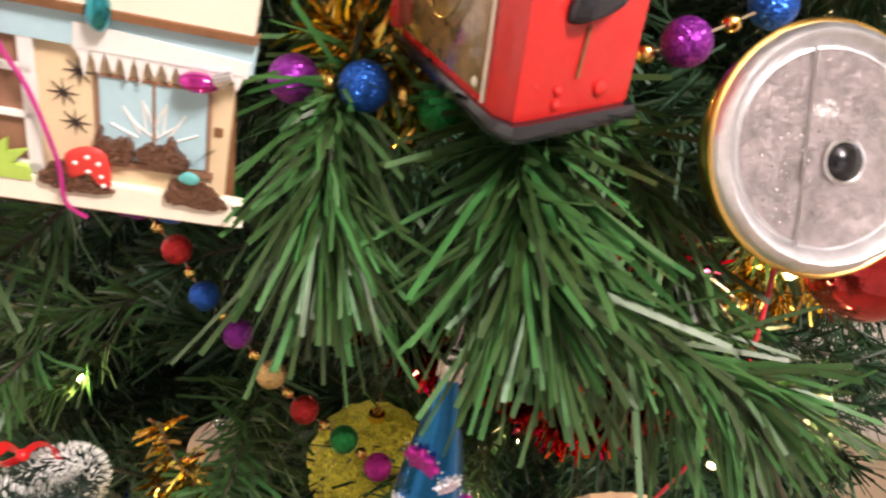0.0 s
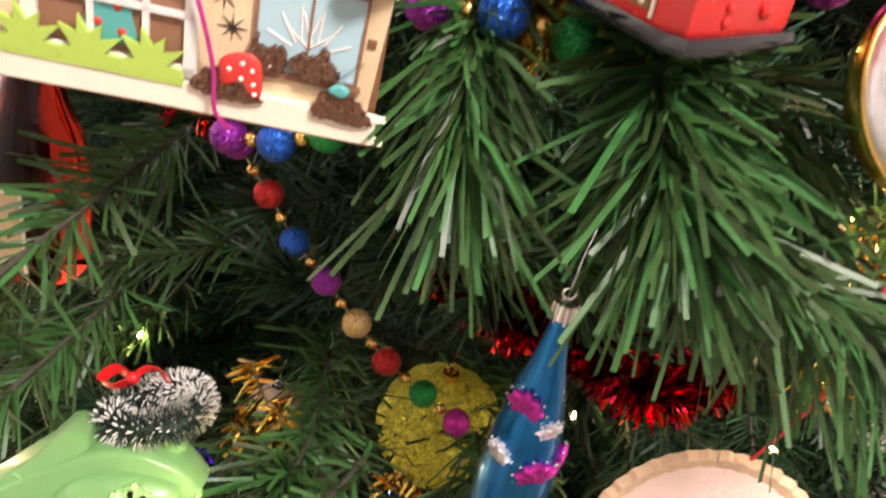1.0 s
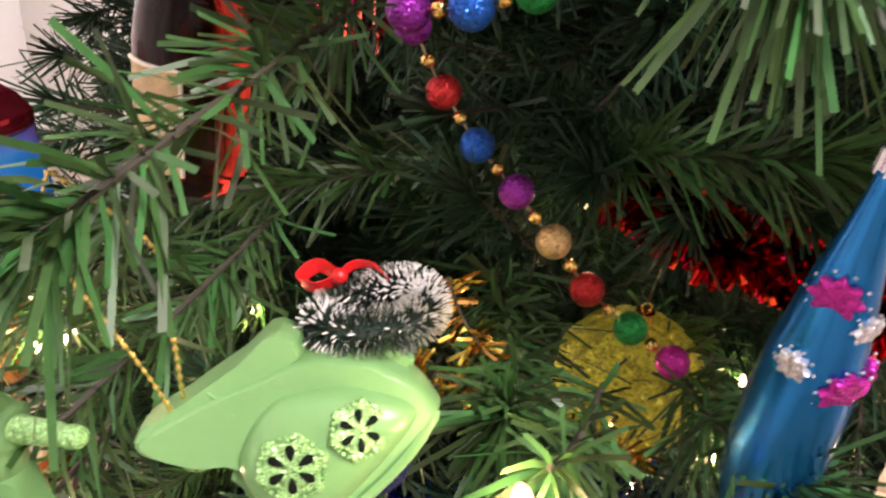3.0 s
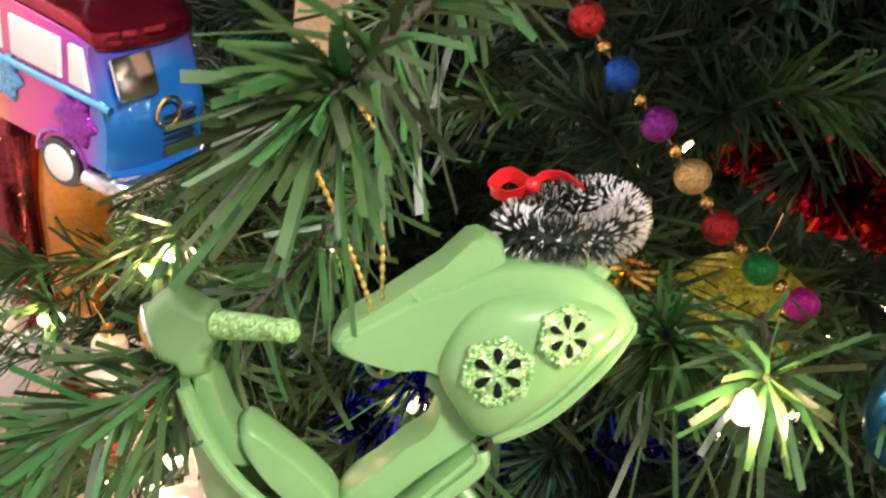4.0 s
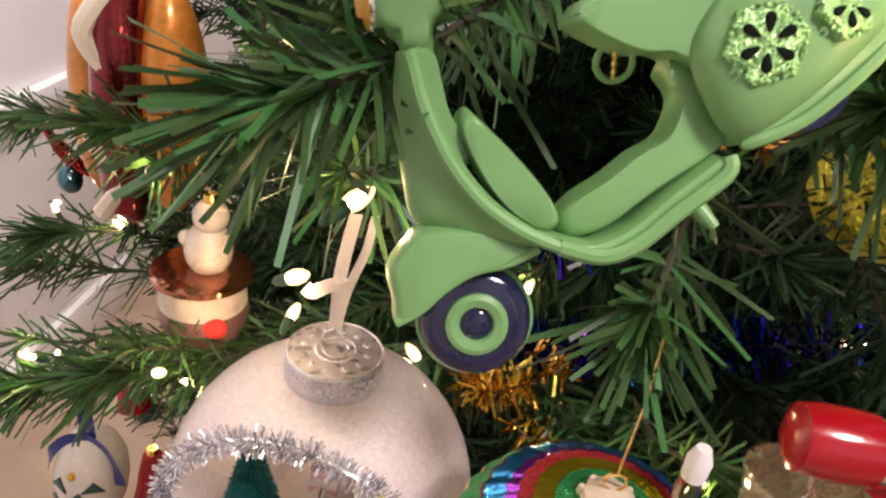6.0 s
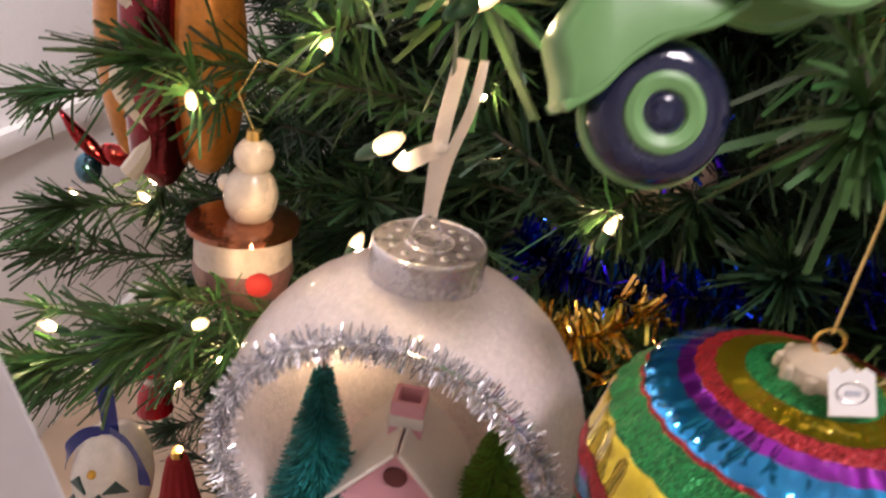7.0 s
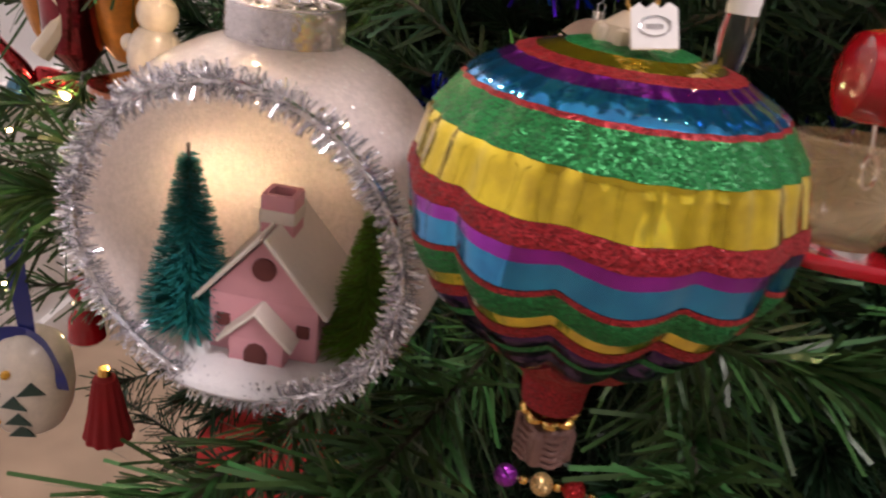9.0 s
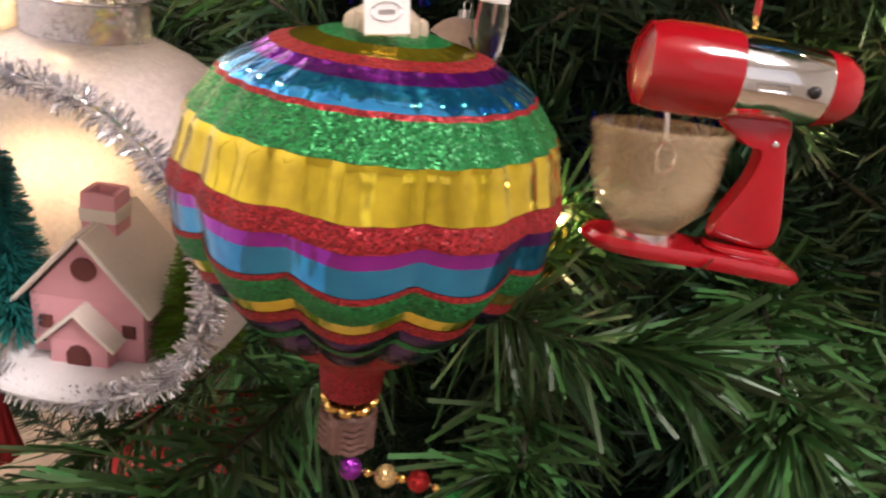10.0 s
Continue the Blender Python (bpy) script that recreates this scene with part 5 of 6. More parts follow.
for ang, z, mat, size in ((-125, -4.4, G_MAGENTA, 0.62), (-62, -5.2, G_SILVER, 0.42), (-75, -7.0, G_MAGENTA, 0.62), (-140, -6.6, G_SILVER, 0.45), (-20, -7.0, G_MAGENTA, 0.6)):
    f = part("flower", puff([((size * (1 + 0.18 * math.cos(8 * a))) * math.cos(a), (size * (1 + 0.18 * math.cos(8 * a))) * math.sin(a)) for a in [2 * math.pi * k / 40 for k in range(40)]], 0.1, 0.25, flat=0.7), mat, finial, "glitter flower", on_drop(ang, z))
    for k in range(10):
        a = 2 * math.pi * k / 10
        part("dot", ball(0.055, (size * 1.3 * math.cos(a), size * 1.3 * math.sin(a), -0.1), seg=6), G_SILVER, f)
part("wire", tube([(0, 0, -0.05), (0.2, 0.3, 1.2), (0.5, 0.8, 2.0)], 0.03, 5), SILVER, finial)

# ---- yellow glitter bauble, copper and white baubles, magenta bauble ----


def bauble(name, label, at, r, mat, ribs=0, capm=SILVER):
    ob = thing(name, label, "bauble", pose(*at))
    wave = (lambda a, z: (1 + 0.035 * math.cos(ribs * a), 0)) if ribs else None
    prof = [(max(1e-3, r * math.sin(math.pi * i / 16)), -r * math.cos(math.pi * i / 16)) for i in range(17)]
    part("globe", lathe(prof, 72 if ribs else 32, wave), mat, ob)
    part("cap", joined(lathe([(0.42, r - 0.1), (0.42, r + 0.35), (0.3, r + 0.4)], 16), ring(0.2, 0.05, 12, pose(0, 0, r + 0.55, 90, 0, 0))), capm, ob, "metal cap and ring")
    part("wire", tube([(0, 0, r + 0.7), (0.1, 0.1, r + 1.5), (0.3, 0.4, r + 2.2)], 0.03, 5), capm, ob)
    return ob


bauble("yellow_bauble", "lime yellow ribbed bauble with glitter", (0.0030, 0.2790, 1.0060), 3.25, G_YELLOW, 14, GOLD)
bauble("magenta_bauble", "ribbed shiny magenta bauble", (-0.1010, 0.2780, 1.1860), 2.5, foil("foil_hot_pink", (0.42, 0.01, 0.22)), 22)
bauble("beige_bauble", "plain matt pale beige bauble", (-0.0960, 0.3560, 0.9215), 2.15, paint("pale_matt", (0.46, 0.34, 0.27), rough=0.55))
bauble("red_bauble", "dark red shiny bauble", (0.1680, 0.2250, 1.1850), 2.0, foil("foil_red", (0.5, 0.02, 0.02)))

# ---- dark red bottle ----
LIQUOR = glass("dark_red_glass", (0.42, 0.03, 0.015), 0.03, 1.3)
KRAFT = paint("label_paper", (0.55, 0.40, 0.22), rough=0.7, vary=0.3, grain=900, stains=200)
bottle = thing("bottle_ornament", "dark red glass bottle ornament with a cream paper label", "ornament", pose(-0.1670, 0.2350, 1.1500, 0, 3, 0))
part("glass", lathe([(0.55, 6.2), (0.62, 4.5), (0.8, 3.2), (1.15, 1.9), (1.6, 0.6), (1.75, -0.4), (1.75, -4.6), (1.5, -5.0), (0.02, -5.0)], 36), LIQUOR, bottle, "dark red glass body")
lab = [[Vector((1.79 * math.cos(radians(a)), 1.79 * math.sin(radians(a)), z)) for a in range(-148, -78, 6)] for z in (-4.2, -3.0, -1.8, -0.9)]
part("label", (lambda L: ([v for r in L for v in r], [[i * 12 + j, i * 12 + j + 1, i * 12 + j + 13, i * 12 + j + 12] for i in range(3) for j in range(11)]))(lab), KRAFT, bottle, "brown paper label")
part("label_edge", tube([(1.81 * math.cos(radians(a)), 1.81 * math.sin(radians(a)), -0.9) for a in range(-148, -78, 6)] + [(1.81 * math.cos(radians(-81)), 1.81 * math.sin(radians(-81)), z) for z in (-2, -3, -4.2)], 0.07, 6), PALE, bottle, "cream label border")
part("foil_neck", lathe([(0.6, 6.4), (0.66, 4.6), (0.78, 3.6)], 24), GOLD, bottle, "gold foil neck")

# ---- crimped pie ----
CRUST = paint("pie_crust", (0.72, 0.50, 0.32), rough=0.65, vary=0.15, grain=500, stains=90, bump=0.5)
FILL = paint("pie_cream", (0.82, 0.60, 0.50), rough=0.6, vary=0.08, grain=700, bump=0.4)
pie = thing("pie_ornament", "cream pie slice ornament with a crimped crust edge", "ornament", pose(0.0990, 0.1760, 1.0500, 70, -9, 2))
part("crust", lathe([(3.9, -1.2), (4.7, -0.2), (4.95, 0.15), (4.6, 0.3), (4.2, 0.1)], 120, lambda a, z: (1 + 0.014 * math.cos(44 * a), 0.06 * math.cos(44 * a)), False), CRUST, pie, "crimped pastry edge")
part("filling", lathe([(4.3, 0.0), (4.25, 0.12), (2.0, 0.3), (0.02, 0.35)], 48), FILL, pie, "pale cream filling")
part("cord", tube(catmull([(1.6, 4.6, 0.2), (2.2, 6.5, 1.6), (3.0, 9.0, 3.0), (3.4, 12.0, 4.0), (4.2, 16.0, 4.0)], 4, False), 0.07, 6), paint("red_cord", (0.65, 0.03, 0.05), rough=0.5), pie, "red hanging cord")

# ---- little frosted wreath ----
FROSTY = paint("frosted_bristle", (0.80, 0.80, 0.76), rough=0.6, random_tint=0.25)
DEEP = paint("dark_bristle", (0.012, 0.03, 0.018), rough=0.6, random_tint=0.3)
wreath = thing("wreath_ornament", "little frosted bottle-brush wreath with a red bow", "wreath", pose(-0.0995, 0.1650, 1.1020, 2, -14, 10))
loop_path = [(1.35 * math.cos(a), 0.85 * math.sin(a), 0.12 * math.sin(2 * a)) for a in [2 * math.pi * k / 40 for k in range(40)]]
core = part("core", tube(loop_path, 0.2, 8, True), DEEP, wreath)
tagged(part("bristle", tinsel(loop_path, 2200, 0.62, 0.04, 11), DEEP, core, sharp=180), kind="stuff")


def tips(path, count, low, high, width, seed):
    rr, pts, vs, fs = random.Random(seed), [Vector(p) for p in path], [], []
    for k in range(count):
        i = rr.randrange(len(pts))
        if rr.random() > 0.25 + 0.75 * (pts[i].x + 1.35) / 2.7:
            continue
        a, b = pts[i], pts[(i + 1) % len(pts)]
        p, d = a.lerp(b, rr.random()), (b - a).normalized()
        out = Vector((rr.gauss(0, 1), rr.gauss(0, 1), rr.gauss(0, 1)))
        out = (out - d * out.dot(d) * 0.85).normalized()
        w = out.cross(d).normalized() * width / 2
        k0 = len(vs)
        vs += [p + out * low - w, p + out * low + w, p + out * high + w, p + out * high - w]
        fs.append([k0, k0 + 1, k0 + 2, k0 + 3])
    return vs, fs


tagged(part("frost", tips(loop_path, 2300, 0.46, 0.68, 0.045, 12), FROSTY, core, "white frosted tips", sharp=180), kind="stuff")
SATIN = paint("red_satin", (0.60, 0.015, 0.015), rough=0.3, vary=0.15)
part("bow", joined(strip([(-0.7, 0.9, 0.6), (-1.2, 1.2, 0.9), (-1.7, 1.0, 0.7), (-1.3, 0.8, 0.5), (-0.7, 0.9, 0.6)], 0.4, 0.4, (0, 0, 1)), strip([(-0.7, 0.9, 0.65), (-0.3, 1.15, 0.75), (0.2, 1.0, 0.7), (0.5, 0.5, 0.6)], 0.28, 0.5, (0, 0, 1)), ball(0.22, (-0.7, 0.9, 0.65), seg=10)), SATIN, wreath, "red satin bow")

# ---- painted camper van ----
m, n, l, p = nodes_of("van_paint")
tc, sep, ramp = n.new("ShaderNodeTexCoord"), n.new("ShaderNodeSeparateXYZ"), n.new("ShaderNodeValToRGB")
mul = n.new("ShaderNodeMath")
mul.operation, mul.inputs[1].default_value = "MULTIPLY", 11.5
l.new(tc.outputs["Object"], sep.inputs[0])
l.new(sep.outputs[0], mul.inputs[0])
l.new(mul.outputs[0], ramp.inputs[0])
cr = ramp.color_ramp
cr.elements[0].position, cr.elements[0].color = 0.0, (0.01, 0.16, 0.55, 1)
cr.elements[1].position, cr.elements[1].color = 1.0, (0.55, 0.55, 0.05, 1)
for pos, col in ((0.06, (0.02, 0.20, 0.60)), (0.14, (0.35, 0.03, 0.45)), (0.3, (0.62, 0.04, 0.30)), (0.48, (0.65, 0.10, 0.20)), (0.58, (0.75, 0.36, 0.02)), (0.8, (0.70, 0.52, 0.03))):
    e = cr.elements.new(pos)
    e.color = (*col, 1)
l.new(ramp.outputs[0], p.inputs["Base Color"])
p.inputs["Metallic"].default_value, p.inputs["Roughness"].default_value, p.inputs["Coat Weight"].default_value = 0.45, 0.2, 0.6
VAN = m
van = thing("camper_van_ornament", "shiny rainbow painted camper van ornament with glitter flowers", "ornament", frame_of((-0.2242, 0.1874, 1.0797), (-0.92, 0.37, 0.13), (0, 0, 1)))
part("body", puff(catmull([(0.05, 0.25), (0.0, 1.6), (0.25, 2.3), (0.7, 3.6), (1.3, 4.2), (7.5, 4.3), (8.6, 3.6), (8.7, 0.4), (8.2, 0.1), (0.6, 0.1)], 3), 1.9, 1.9, flat=0.9, z=1.9), VAN, van, "rainbow enamel body")
part("roof", puff(catmull([(0.6, 3.7), (1.3, 4.5), (7.4, 4.6), (8.6, 3.8), (7.5, 4.2), (1.4, 4.1)], 3), 1.85, 1.85, flat=0.9, z=1.9), foil("foil_ruby", (0.40, 0.02, 0.05)), van, "ruby red roof")
part("belt", tube([(0.15, 2.35, -0.02), (4.0, 2.35, -0.06), (8.5, 2.35, -0.02)], 0.12, 8), foil("foil_sky", (0.1, 0.4, 0.75)), van, "blue belt line")
for wx, ww in ((1.25, 0.7), (2.9, 1.9), (5.2, 1.9), (7.3, 1.4)):
    part("window", puff([(wx - ww / 2, 2.6), (wx + ww / 2, 2.6), (wx + ww / 2, 3.75), (wx - ww / 2 + (0.25 if wx < 2 else 0), 3.75)], 0.05, 0.12, flat=0.9, z=0.0), WHITE, van, "white frosted pane")
for fx, fy, mat in ((1.5, 1.5, G_PURPLE), (4.3, 1.8, glitter("glitter_sky", (0.15, 0.38, 0.65))), (6.7, 1.7, G_YELLOW)):
    part("flower", puff([((0.72 + 0.12 * math.cos(6 * a)) * math.cos(a) + fx, (0.72 + 0.12 * math.cos(6 * a)) * math.sin(a) + fy) for a in [2 * math.pi * k / 36 for k in range(36)]], 0.05, 0.12, flat=0.7, z=0.0), mat, van, "raised glitter flower")
for wx in (2.1, 6.6):
    w = part("wheel", lathe([(0.02, -0.35), (0.75, -0.3), (0.85, -0.1), (0.85, 0.5)], 28), BLACK, van, "black tyre", pose(wx / 100, -0.001, 0.002))
    part("hub", ball(0.58, (0, 0, -0.32), (1, 1, 0.18), 18), WHITE, w, "white hub cap")
    part("arch", tube([(0.98 * math.cos(a), 0.98 * math.sin(a), -0.15) for a in [radians(20 * k) for k in range(10)]], 0.12, 6), foil("foil_violet", (0.3, 0.05, 0.4)), w)
part("bumper", tube([(1.0, -0.05, -0.1), (0.2, -0.05, -0.1), (-0.2, -0.05, 0.2), (-0.3, -0.05, 1.5), (-0.2, -0.05, 3.4), (0.2, -0.05, 3.9)], 0.24, 10), SILVER, van, "silver bumper")
part("grille", joined(*[rbox((0.12, 0.1, 1.3), (-0.02, 0.5 + 0.24 * k, 2.4), 0.03) for k in range(6)]), BLACK, van, "black grille bars")
part("windscreen", moved(rbox((0.08, 1.2, 1.4), (0, 0, 0), 0.05), pose(0.35, 3.05, 1.0, 0, 0, -20)), SILVER, van, "silvered windscreen")
part("front_emblem", ring(0.45, 0.06, 20, pose(-0.05, 1.9, 1.9, 0, 90, 0)), GOLD, van, "round gold outline")
part("thread", tube([(3.0, 4.6, 1.9), (2.9, 6.5, 1.9), (2.6, 9.0, 2.2)], 0.05, 6), paint("teal_thread", (0.02, 0.30, 0.30), rough=0.4), van, "teal hanging thread")

# ---- hot dog ----
BUN = paint("toasted_bun", (0.62, 0.24, 0.03), rough=0.3, metal=0.3, vary=0.35, stains=70, coat=0.4)
hot = thing("hot_dog_ornament", "shiny hot dog ornament with toasted bun and cream squiggle", "ornament", frame_of((-0.3600, 0.3640, 0.9500), (1, 0.35, 0), (-0.06, 0.0, 1)) @ Matrix.Diagonal((1.28, 1.3, 1.25, 1)))
part("bun", ball(1, (1.1, 0, 0), (1.7, 5.2, 1.9), 28), BUN, hot, "toasted golden bun half")
part("bun", ball(1, (-2.2, 0, -1.6), (1.2, 5.0, 1.6), 28), BUN, hot, "toasted bun half behind")
part("sausage", tube([(-0.6, -5.4, 0.3), (-0.8, -4.6, 0.5), (-0.9, 0, 0.8), (-0.8, 4.6, 0.5), (-0.6, 5.3, 0.3)], [0.5, 1.15, 1.25, 1.15, 0.4], 16), foil("foil_dark_red", (0.22, 0.01, 0.02)), hot, "dark red sausage")
part("mustard", tube(catmull([(-1.5 + 0.55 * math.sin(1.5 * y), y, 1.35) for y in [-4.8 + 0.8 * k for k in range(13)]], 3, False), 0.42, 8), PALE, hot, "cream squiggle")
part("cap", lathe([(0.4, 0), (0.4, 0.5), (0.2, 0.6)], 14), GOLD, hot, "", pose(0, 0.053, 0, -90, 0, 0))
leafm = foil("foil_crimson", (0.40, 0.015, 0.02))
crest = thing("red_leaf_ornament", "dark red glass ornament with pointed leaves and a blue foot", "ornament", frame_of((-0.4950, 0.5150, 0.8290), (1, 0.35, 0), (0, 0, 1)) @ Matrix.Diagonal((0.8, 0.8, 0.8, 1)))
part("leaf", puff(catmull([(-3.6, 4.0), (-2.2, 2.6), (-0.4, 0.6), (0.6, -1.6), (-0.6, -1.4), (-2.4, 0.6), (-3.2, 2.4)], 4), 0.6, 0.6, flat=0.6), leafm, crest, "long pointed crimson leaf")
part("leaf", puff(catmull([(0.2, 0.6), (2.6, 0.2), (5.4, -1.2), (7.4, -3.0), (4.6, -2.8), (1.4, -1.8), (0.0, -1.0)], 4), 0.6, 0.6, flat=0.6), leafm, crest, "crimson leaf")
part("foot", ball(1.3, (-1.4, -2.0, 0.2), (1, 1.3, 0.8), 18), foil("foil_teal_blue", (0.05, 0.16, 0.24)), crest, "blue glass foot")


def figure(name, label, m, pieces):
    """A moulded figure as one mesh in several colours."""
    me = mesh_of(name, joined(*[g for g, _ in pieces]), pieces[0][1])
    k, mats = 0, [pieces[0][1]]
    for g, mat in pieces:
        if mat not in mats:
            mats.append(mat)
            me.materials.append(mat)
        for f in range(len(g[1])):
            me.polygons[k + f].material_index = mats.index(mat)
        k += len(g[1])
    ob = new(name, me)
    ob.matrix_basis = m
    return tagged(ob, label, "ornament")


COPPER = foil("foil_copper", (0.35, 0.12, 0.05))
CREAMY = paint("pearl_cream", (0.72, 0.64, 0.54), rough=0.25, metal=0.2, coat=0.5)
snow = thing("snowman_hat_ornament", "pearly snowman standing on a copper hat brim", "ornament", pose(-0.2990, 0.2960, 0.8930))
part("snowman", joined(ball(1.25, (0.35, 0, 1.2), (1, 1, 1.25)), ball(0.92, (0.5, 0, 3.1)), ball(0.4, (-0.75, -0.2, 1.7), (1, 0.8, 1.1))), CREAMY, snow, "pearly white moulded shape")
part("cap", lathe([(0.35, 4.35), (0.42, 3.8)], 14), GOLD, snow, "gold cap", pose(0.005, 0, 0))
part("hat_brim", lathe([(0.02, 0.15), (1.8, 0.12), (2.6, -0.1), (2.65, -0.35), (2.2, -0.5)], 36), COPPER, snow, "copper hat brim")
part("band", lathe([(2.2, -0.5), (2.25, -1.0), (2.3, -2.0)], 32), paint("pale_glaze", (0.62, 0.54, 0.48), rough=0.3, vary=0.2, stains=90), snow, "pale glazed band")
part("base", lathe([(2.3, -2.0), (2.4, -2.6), (2.0, -3.9), (0.9, -4.8), (0.02, -5.0)], 32), paint("plum_glaze", (0.20, 0.10, 0.10), rough=0.3, vary=0.4, stains=100), snow, "plum glazed base")
part("patch", ball(0.8, (1.2, -1.75, -2.4), (1, 0.6, 0.8)), REDP, snow, "raised red patch")
part("thread", tube([(0.5, 0, 4.3), (-0.3, 0.2, 5.8), (0.6, 0.3, 7.4), (2.6, 0.4, 7.0), (3.4, 0.5, 7.6)], 0.05, 6), GOLD_THREAD, snow, "gold looped thread")
BLUEP = paint("cobalt_glaze", (0.015, 0.03, 0.22), rough=0.3, coat=0.4)
bell = thing("ceramic_bell_ornament", "oval cream ceramic ornament painted with dark firs, on a cobalt ribbon", "ornament", pose(-0.3925, 0.3230, 0.6930, 0, 6, 0))
part("bell", lathe([(0.05, 3.6), (0.9, 3.45), (1.7, 2.8), (2.2, 1.6), (2.4, 0.0), (2.3, -1.6), (1.9, -2.8), (1.2, -3.4), (0.05, -3.6)], 40), paint("cream_glaze", (0.72, 0.66, 0.58), rough=0.3, vary=0.12, stains=120, coat=0.4), bell, "cream glazed body")
part("ribbon", strip([(0.0, -0.5, 3.7), (-0.3, -0.5, 5.6), (-0.7, -0.4, 7.6), (-1.1, 0.0, 10.5)], 1.0, 0.5), BLUEP, bell, "cobalt ribbon")
for side in (1, -1):
    part("ribbon_end", strip([(0.0, -0.6, 3.7), (side * 1.2, -0.9, 3.5), (side * 2.2, -1.1, 2.2), (side * 2.5, -1.0, 0.6)], 0.7, 0.6, (0, 0, 1)), BLUEP, bell, "cobalt ribbon draped over the shoulder")
for k, (ang, z) in enumerate(((-82, -0.1), (-76, -1.3), (-72, -2.3), (-118, 0.6), (-60, 0.9), (-130, -1.2))):
    a = radians(ang)
    rr0 = 2.42 - 0.05 * z * z
    part("painted_fir", puff([(-0.75, -0.4), (0.75, -0.4), (0.3, 0.15), (0, 0.55), (-0.3, 0.15)], 0.05, 0.15, flat=0.8), paint("dark_fir_glaze", (0.03, 0.07, 0.06), rough=0.4), bell, "dark painted fir", pose(rr0 / 100 * math.cos(a), rr0 / 100 * math.sin(a), z / 100, 90, 0, ang + 90))
for ang, z in ((-95, 1.7), (-112, -1.9)):
    a = radians(ang)
    part("painted_dot", ball(0.28, (2.25 * math.cos(a), 2.25 * math.sin(a), z), (1, 1, 1), 8), AMBER, bell, "amber painted dot")
lantern = thing("red_lantern_ornament", "small glossy red ball ornament over a red flared body", "ornament", pose(-0.4200, 0.4300, 0.6960))
part("ball", ball(1.05, (0, 0, 0), (1, 1, 1.1), 20), RED, lantern, "glossy red ball")
part("band", lathe([(0.7, -1.0), (0.85, -1.3), (0.7, -1.6)], 20), CREAMY, lantern, "cream band")
part("body", lathe([(0.7, -1.6), (1.2, -2.6), (1.4, -4.2), (1.1, -4.5)], 24), RED, lantern, "red flared body")
part("cap", lathe([(0.3, 1.5), (0.34, 1.1)], 12), GOLD, lantern)
figure("red_bell_ornament", "dark red felt bell ornament with a soft fringe", pose(-0.3760, 0.3740, 0.6400), [(lathe([(0.1, 2.6), (0.75, 2.2), (1.0, 0.9), (1.2, -0.5), (1.65, -2.6), (1.55, -2.8)], 72, lambda a, z: (1 + 0.05 * math.cos(12 * a) * (z < 1.5), 0)), paint("red_felt", (0.30, 0.012, 0.016), rough=0.85, grain=1500, bump=0.4)), (lathe([(0.4, 3.0), (0.45, 2.5), (0.3, 2.4)], 14), GOLD)])

# ---- tinsel ----
RED_T = paint("red_tinsel", (0.70, 0.012, 0.025), rough=0.1, metal=1, random_tint=0.5, bump=0)
BLUE_T = paint("blue_tinsel", (0.01, 0.03, 0.42), rough=0.15, metal=1, random_tint=0.5, bump=0)
GOLD_T = paint("gold_tinsel", (0.85, 0.58, 0.12), rough=0.15, metal=1, random_tint=0.4, bump=0)
GREEN_T = paint("green_tinsel", (0.02, 0.35, 0.08), rough=0.15, metal=1, random_tint=0.5, bump=0)


def tinsel_garland(name, label, path, count, length, mat, seed, width=0.13):
    pts = catmull([Vector(p) * 100 for p in path], 8, False)
    ob = thing(name, label, "tinsel garland")
    wire = part("core", tube(pts[::3] + [pts[-1]], 0.06, 5), STEM, ob)
    tagged(part("tinsel", tinsel(pts, count, length, width, seed, False), mat, wire, sharp=180), kind="stuff")


tinsel_garland("red_tinsel_garland", "shiny red tinsel garland tucked into the branches", [(-0.01, 0.31, 1.085), (0.03, 0.293, 1.070), (0.065, 0.300, 1.060), (0.0984, 0.2747, 1.0523), (0.14, 0.29, 1.06)], 2100, 1.9, RED_T, 1, 0.24)
tinsel_garland("red_tinsel_garland", "red tinsel strands deep between the branches", [(0.06, 0.30, 1.19), (0.09, 0.26, 1.165), (0.13, 0.27, 1.15)], 380, 1.8, RED_T, 8)
tinsel_garland("green_tinsel_garland", "green tinsel strands between the branches", [(0.07, 0.29, 1.16), (0.11, 0.26, 1.14), (0.15, 0.25, 1.12)], 320, 1.8, GREEN_T, 9)
tinsel_garland("red_tinsel_garland", "red and dark tinsel in the depth of the tree", [(-0.19, 0.33, 1.165), (-0.15, 0.315, 1.145), (-0.12, 0.32, 1.135)], 110, 1.4, RED_T, 5)
tinsel_garland("blue_tinsel_garland", "deep blue tinsel garland between the branches", [(-0.17, 0.30, 0.900), (-0.145, 0.287, 0.895), (-0.095, 0.287, 0.892), (-0.03, 0.30, 0.90), (0.05, 0.31, 0.915)], 900, 1.7, BLUE_T, 2)
tinsel_garland("blue_tinsel_garland", "blue tinsel strands behind the scooter", [(-0.150, 0.262, 0.975), (-0.13, 0.252, 0.965), (-0.11, 0.262, 0.972)], 260, 1.5, BLUE_T, 6)
tinsel_garland("gold_tinsel_garland", "gold tinsel garland glinting in the branches", [(-0.155, 0.262, 0.880), (-0.143, 0.25, 0.885), (-0.125, 0.26, 0.886)], 200, 1.4, GOLD_T, 3)
tinsel_garland("gold_tinsel_garland", "gold tinsel hanging by the beads", [(-0.03, 0.235, 1.243), (-0.008, 0.222, 1.235), (0.01, 0.222, 1.226)], 260, 2.2, GOLD_T, 7)
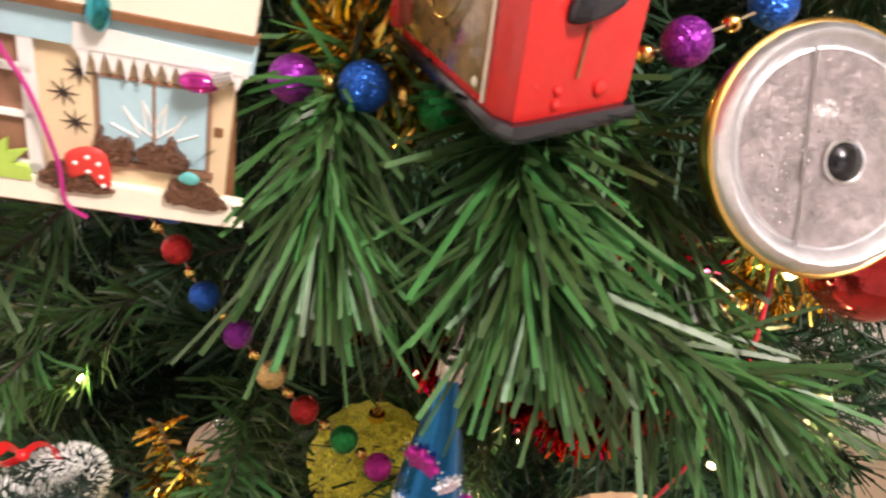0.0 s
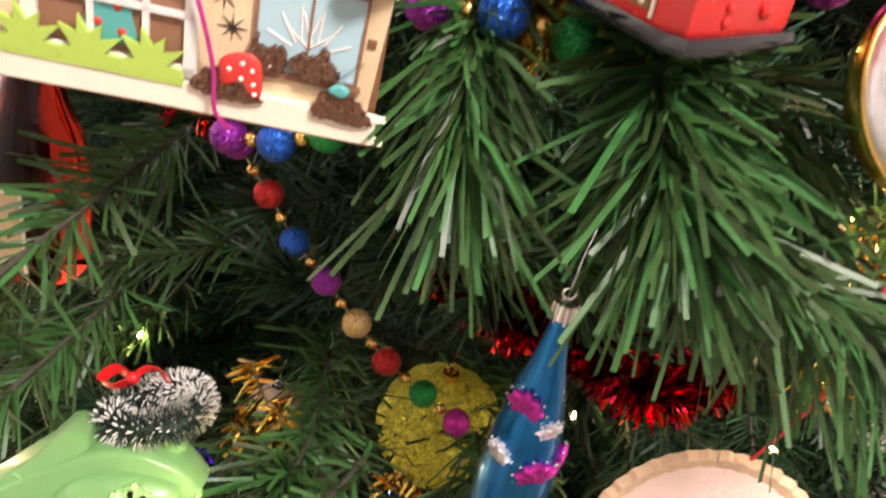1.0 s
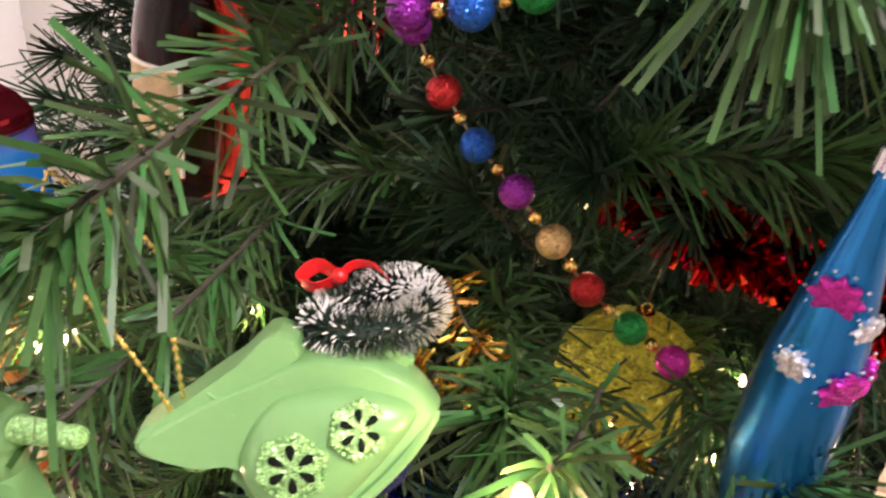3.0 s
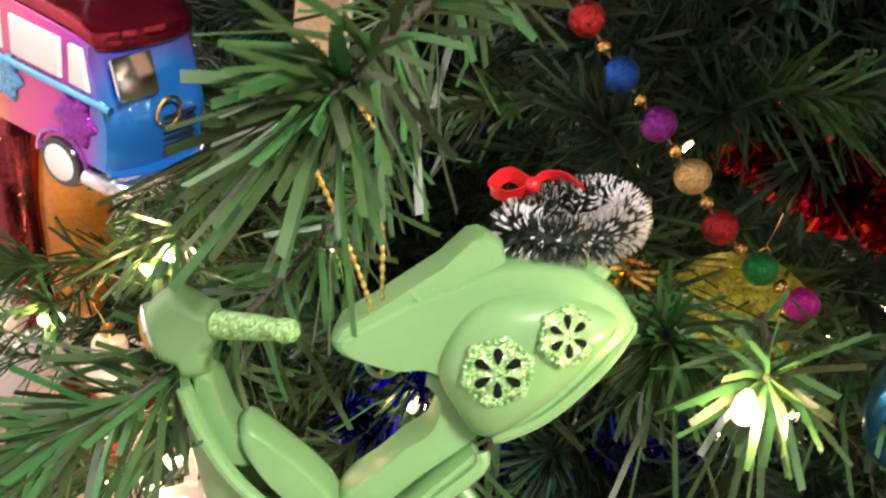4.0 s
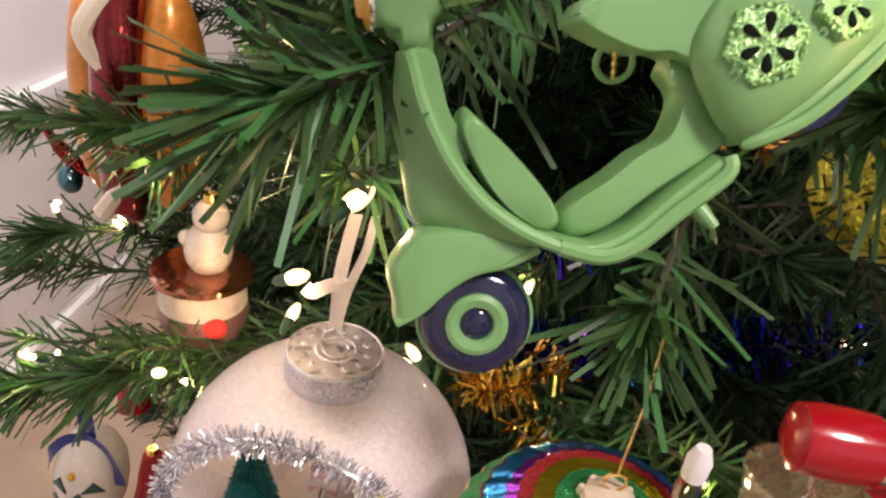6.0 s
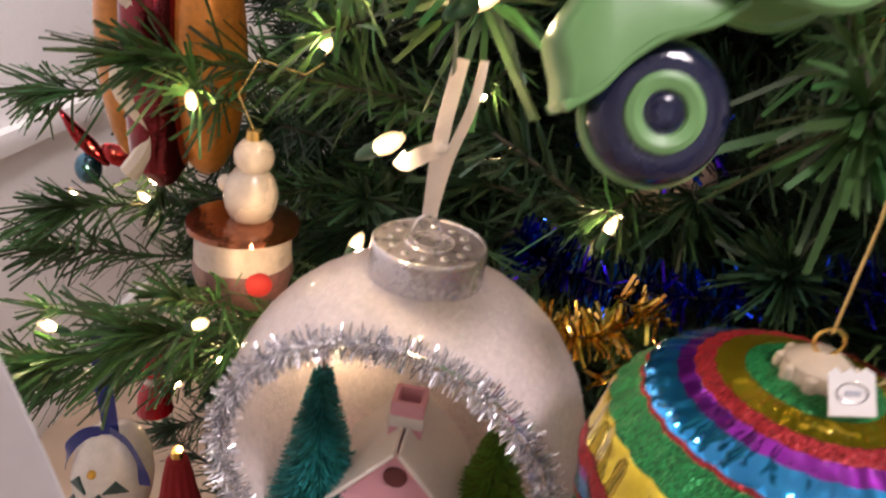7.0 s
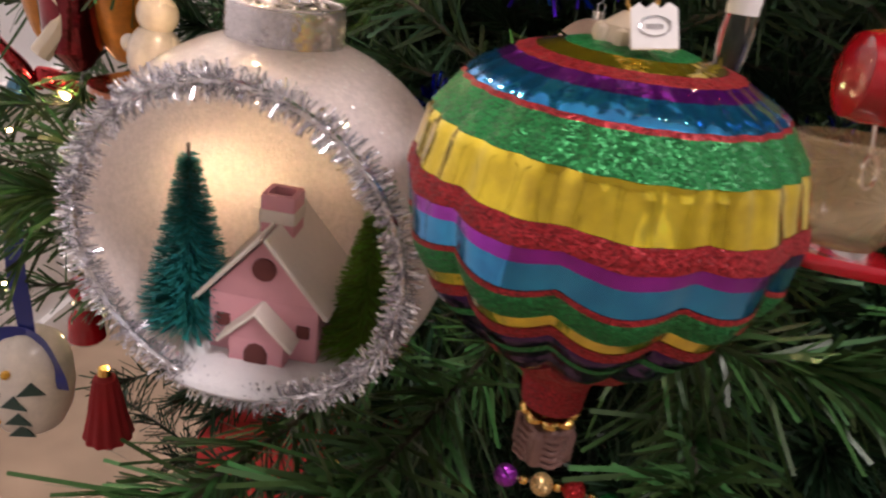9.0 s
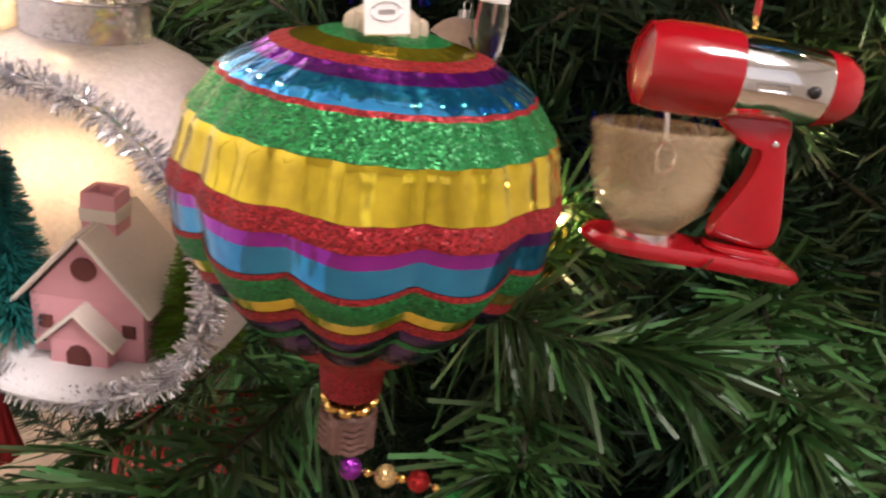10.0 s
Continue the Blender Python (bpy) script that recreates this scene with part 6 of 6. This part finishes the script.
tinsel_garland("gold_tinsel_garland", "gold tinsel by the little wreath", [(-0.082, 0.215, 1.085), (-0.075, 0.21, 1.072), (-0.066, 0.21, 1.06)], 70, 1.3, GOLD_T, 10)
tinsel_garland("gold_tinsel_garland", "gold tinsel glinting below the silver ornament", [(0.165, 0.300, 1.125), (0.186, 0.290, 1.133), (0.212, 0.285, 1.141)], 240, 1.5, GOLD_T, 12)
tinsel_garland("red_tinsel_garland", "red tinsel strands behind the bead string", [(0.058, 0.330, 1.051), (0.076, 0.318, 1.047), (0.100, 0.322, 1.052)], 260, 1.7, RED_T, 13)

# ---- unlit clear bulb, gift on the floor ----
spare = thing("string_light_bulb", "unlit clear glass bulb hanging in its socket", "string light", pose(-0.0960, 0.1270, 0.9700, 180, 0, 0))
part("bulb", lathe([(0.02, 1.6), (0.12, 1.35), (0.3, 0.9), (0.34, 0.4), (0.3, 0.0)], 18), glass("clear_bulb", (1, 0.98, 0.94), 0.02, 1.4), spare, "clear glass bulb")
part("socket", lathe([(0.32, 0.0), (0.34, -0.6), (0.2, -1.0)], 14), WHITE, spare, "white socket")
gift = thing("gift_box", "tall red wrapped gift box on the carpet under the tree", "gift box", pose(-0.290, 0.715, 0.0, 0, 0, 0))
part("box", rbox((24, 22, 42), (0, 0, 21), 0.4), paint("red_wrap", (0.6, 0.03, 0.03), rough=0.3, vary=0.08), gift, "red paper wrapping")
part("ribbon", joined(rbox((24.4, 2.5, 42.4), (0, 0, 21.1), 0.4), rbox((2.5, 22.4, 42.4), (4, 0, 21.1), 0.4)), GOLD, gift, "gold ribbon")

# ---- white paper sheet beside the tree ----
SHEET = paint("white_paper", (0.80, 0.80, 0.83), rough=0.6, vary=0.04, grain=300, stains=20, bump=0.05)
way = Vector((-0.133, 0.312, -0.941))
sheet = thing("paper_sheet", "plain white stiff paper sheet hanging beside the tree", "paper", Matrix.Translation(Vector((-0.24433, 0.07427, 0.93035)) + way * 0.03))
face_x = Vector((-0.93, -0.36, 0.02))
loops = []
for k in range(20):
    u = -13.5 + k
    edge = way * u + face_x * (0.012 * max(0, -u - 3.0) ** 1.7)
    loops.append([edge, edge + face_x * 3.2, edge + face_x * 6.5, edge + face_x * 6.5 + Vector((0.01, 0.03, 0)), edge + face_x * 3.2 + Vector((0.01, 0.03, 0)), edge + Vector((0.01, 0.03, 0))])
part("sheet", rings(loops), SHEET, sheet)
for seed, (count, at) in enumerate([(60, (-0.081, 0.225, 1.031)), (70, (-0.119, 0.25, 0.861)), (70, (-0.115, 0.27, 0.889)), (60, (-0.054, 0.20, 0.881)), (60, (-0.012, 0.22, 1.015)), (90, (0.155, 0.27, 1.153)), (80, (0.163, 0.25, 1.085))]):
    x, y, z = at
    tinsel_garland("gold_tinsel_garland", "few gold tinsel strands caught on a twig", [(x - 0.010, y + 0.006, z + 0.004), (x, y, z), (x + 0.011, y + 0.007, z - 0.003)], count, 1.2, GOLD_T, 40 + seed, 0.16)
tinsel_garland("green_tinsel_garland", "green tinsel strands caught on a twig", [(0.125, 0.275, 1.120), (0.139, 0.27, 1.115), (0.152, 0.277, 1.112)], 110, 1.4, GREEN_T, 50)
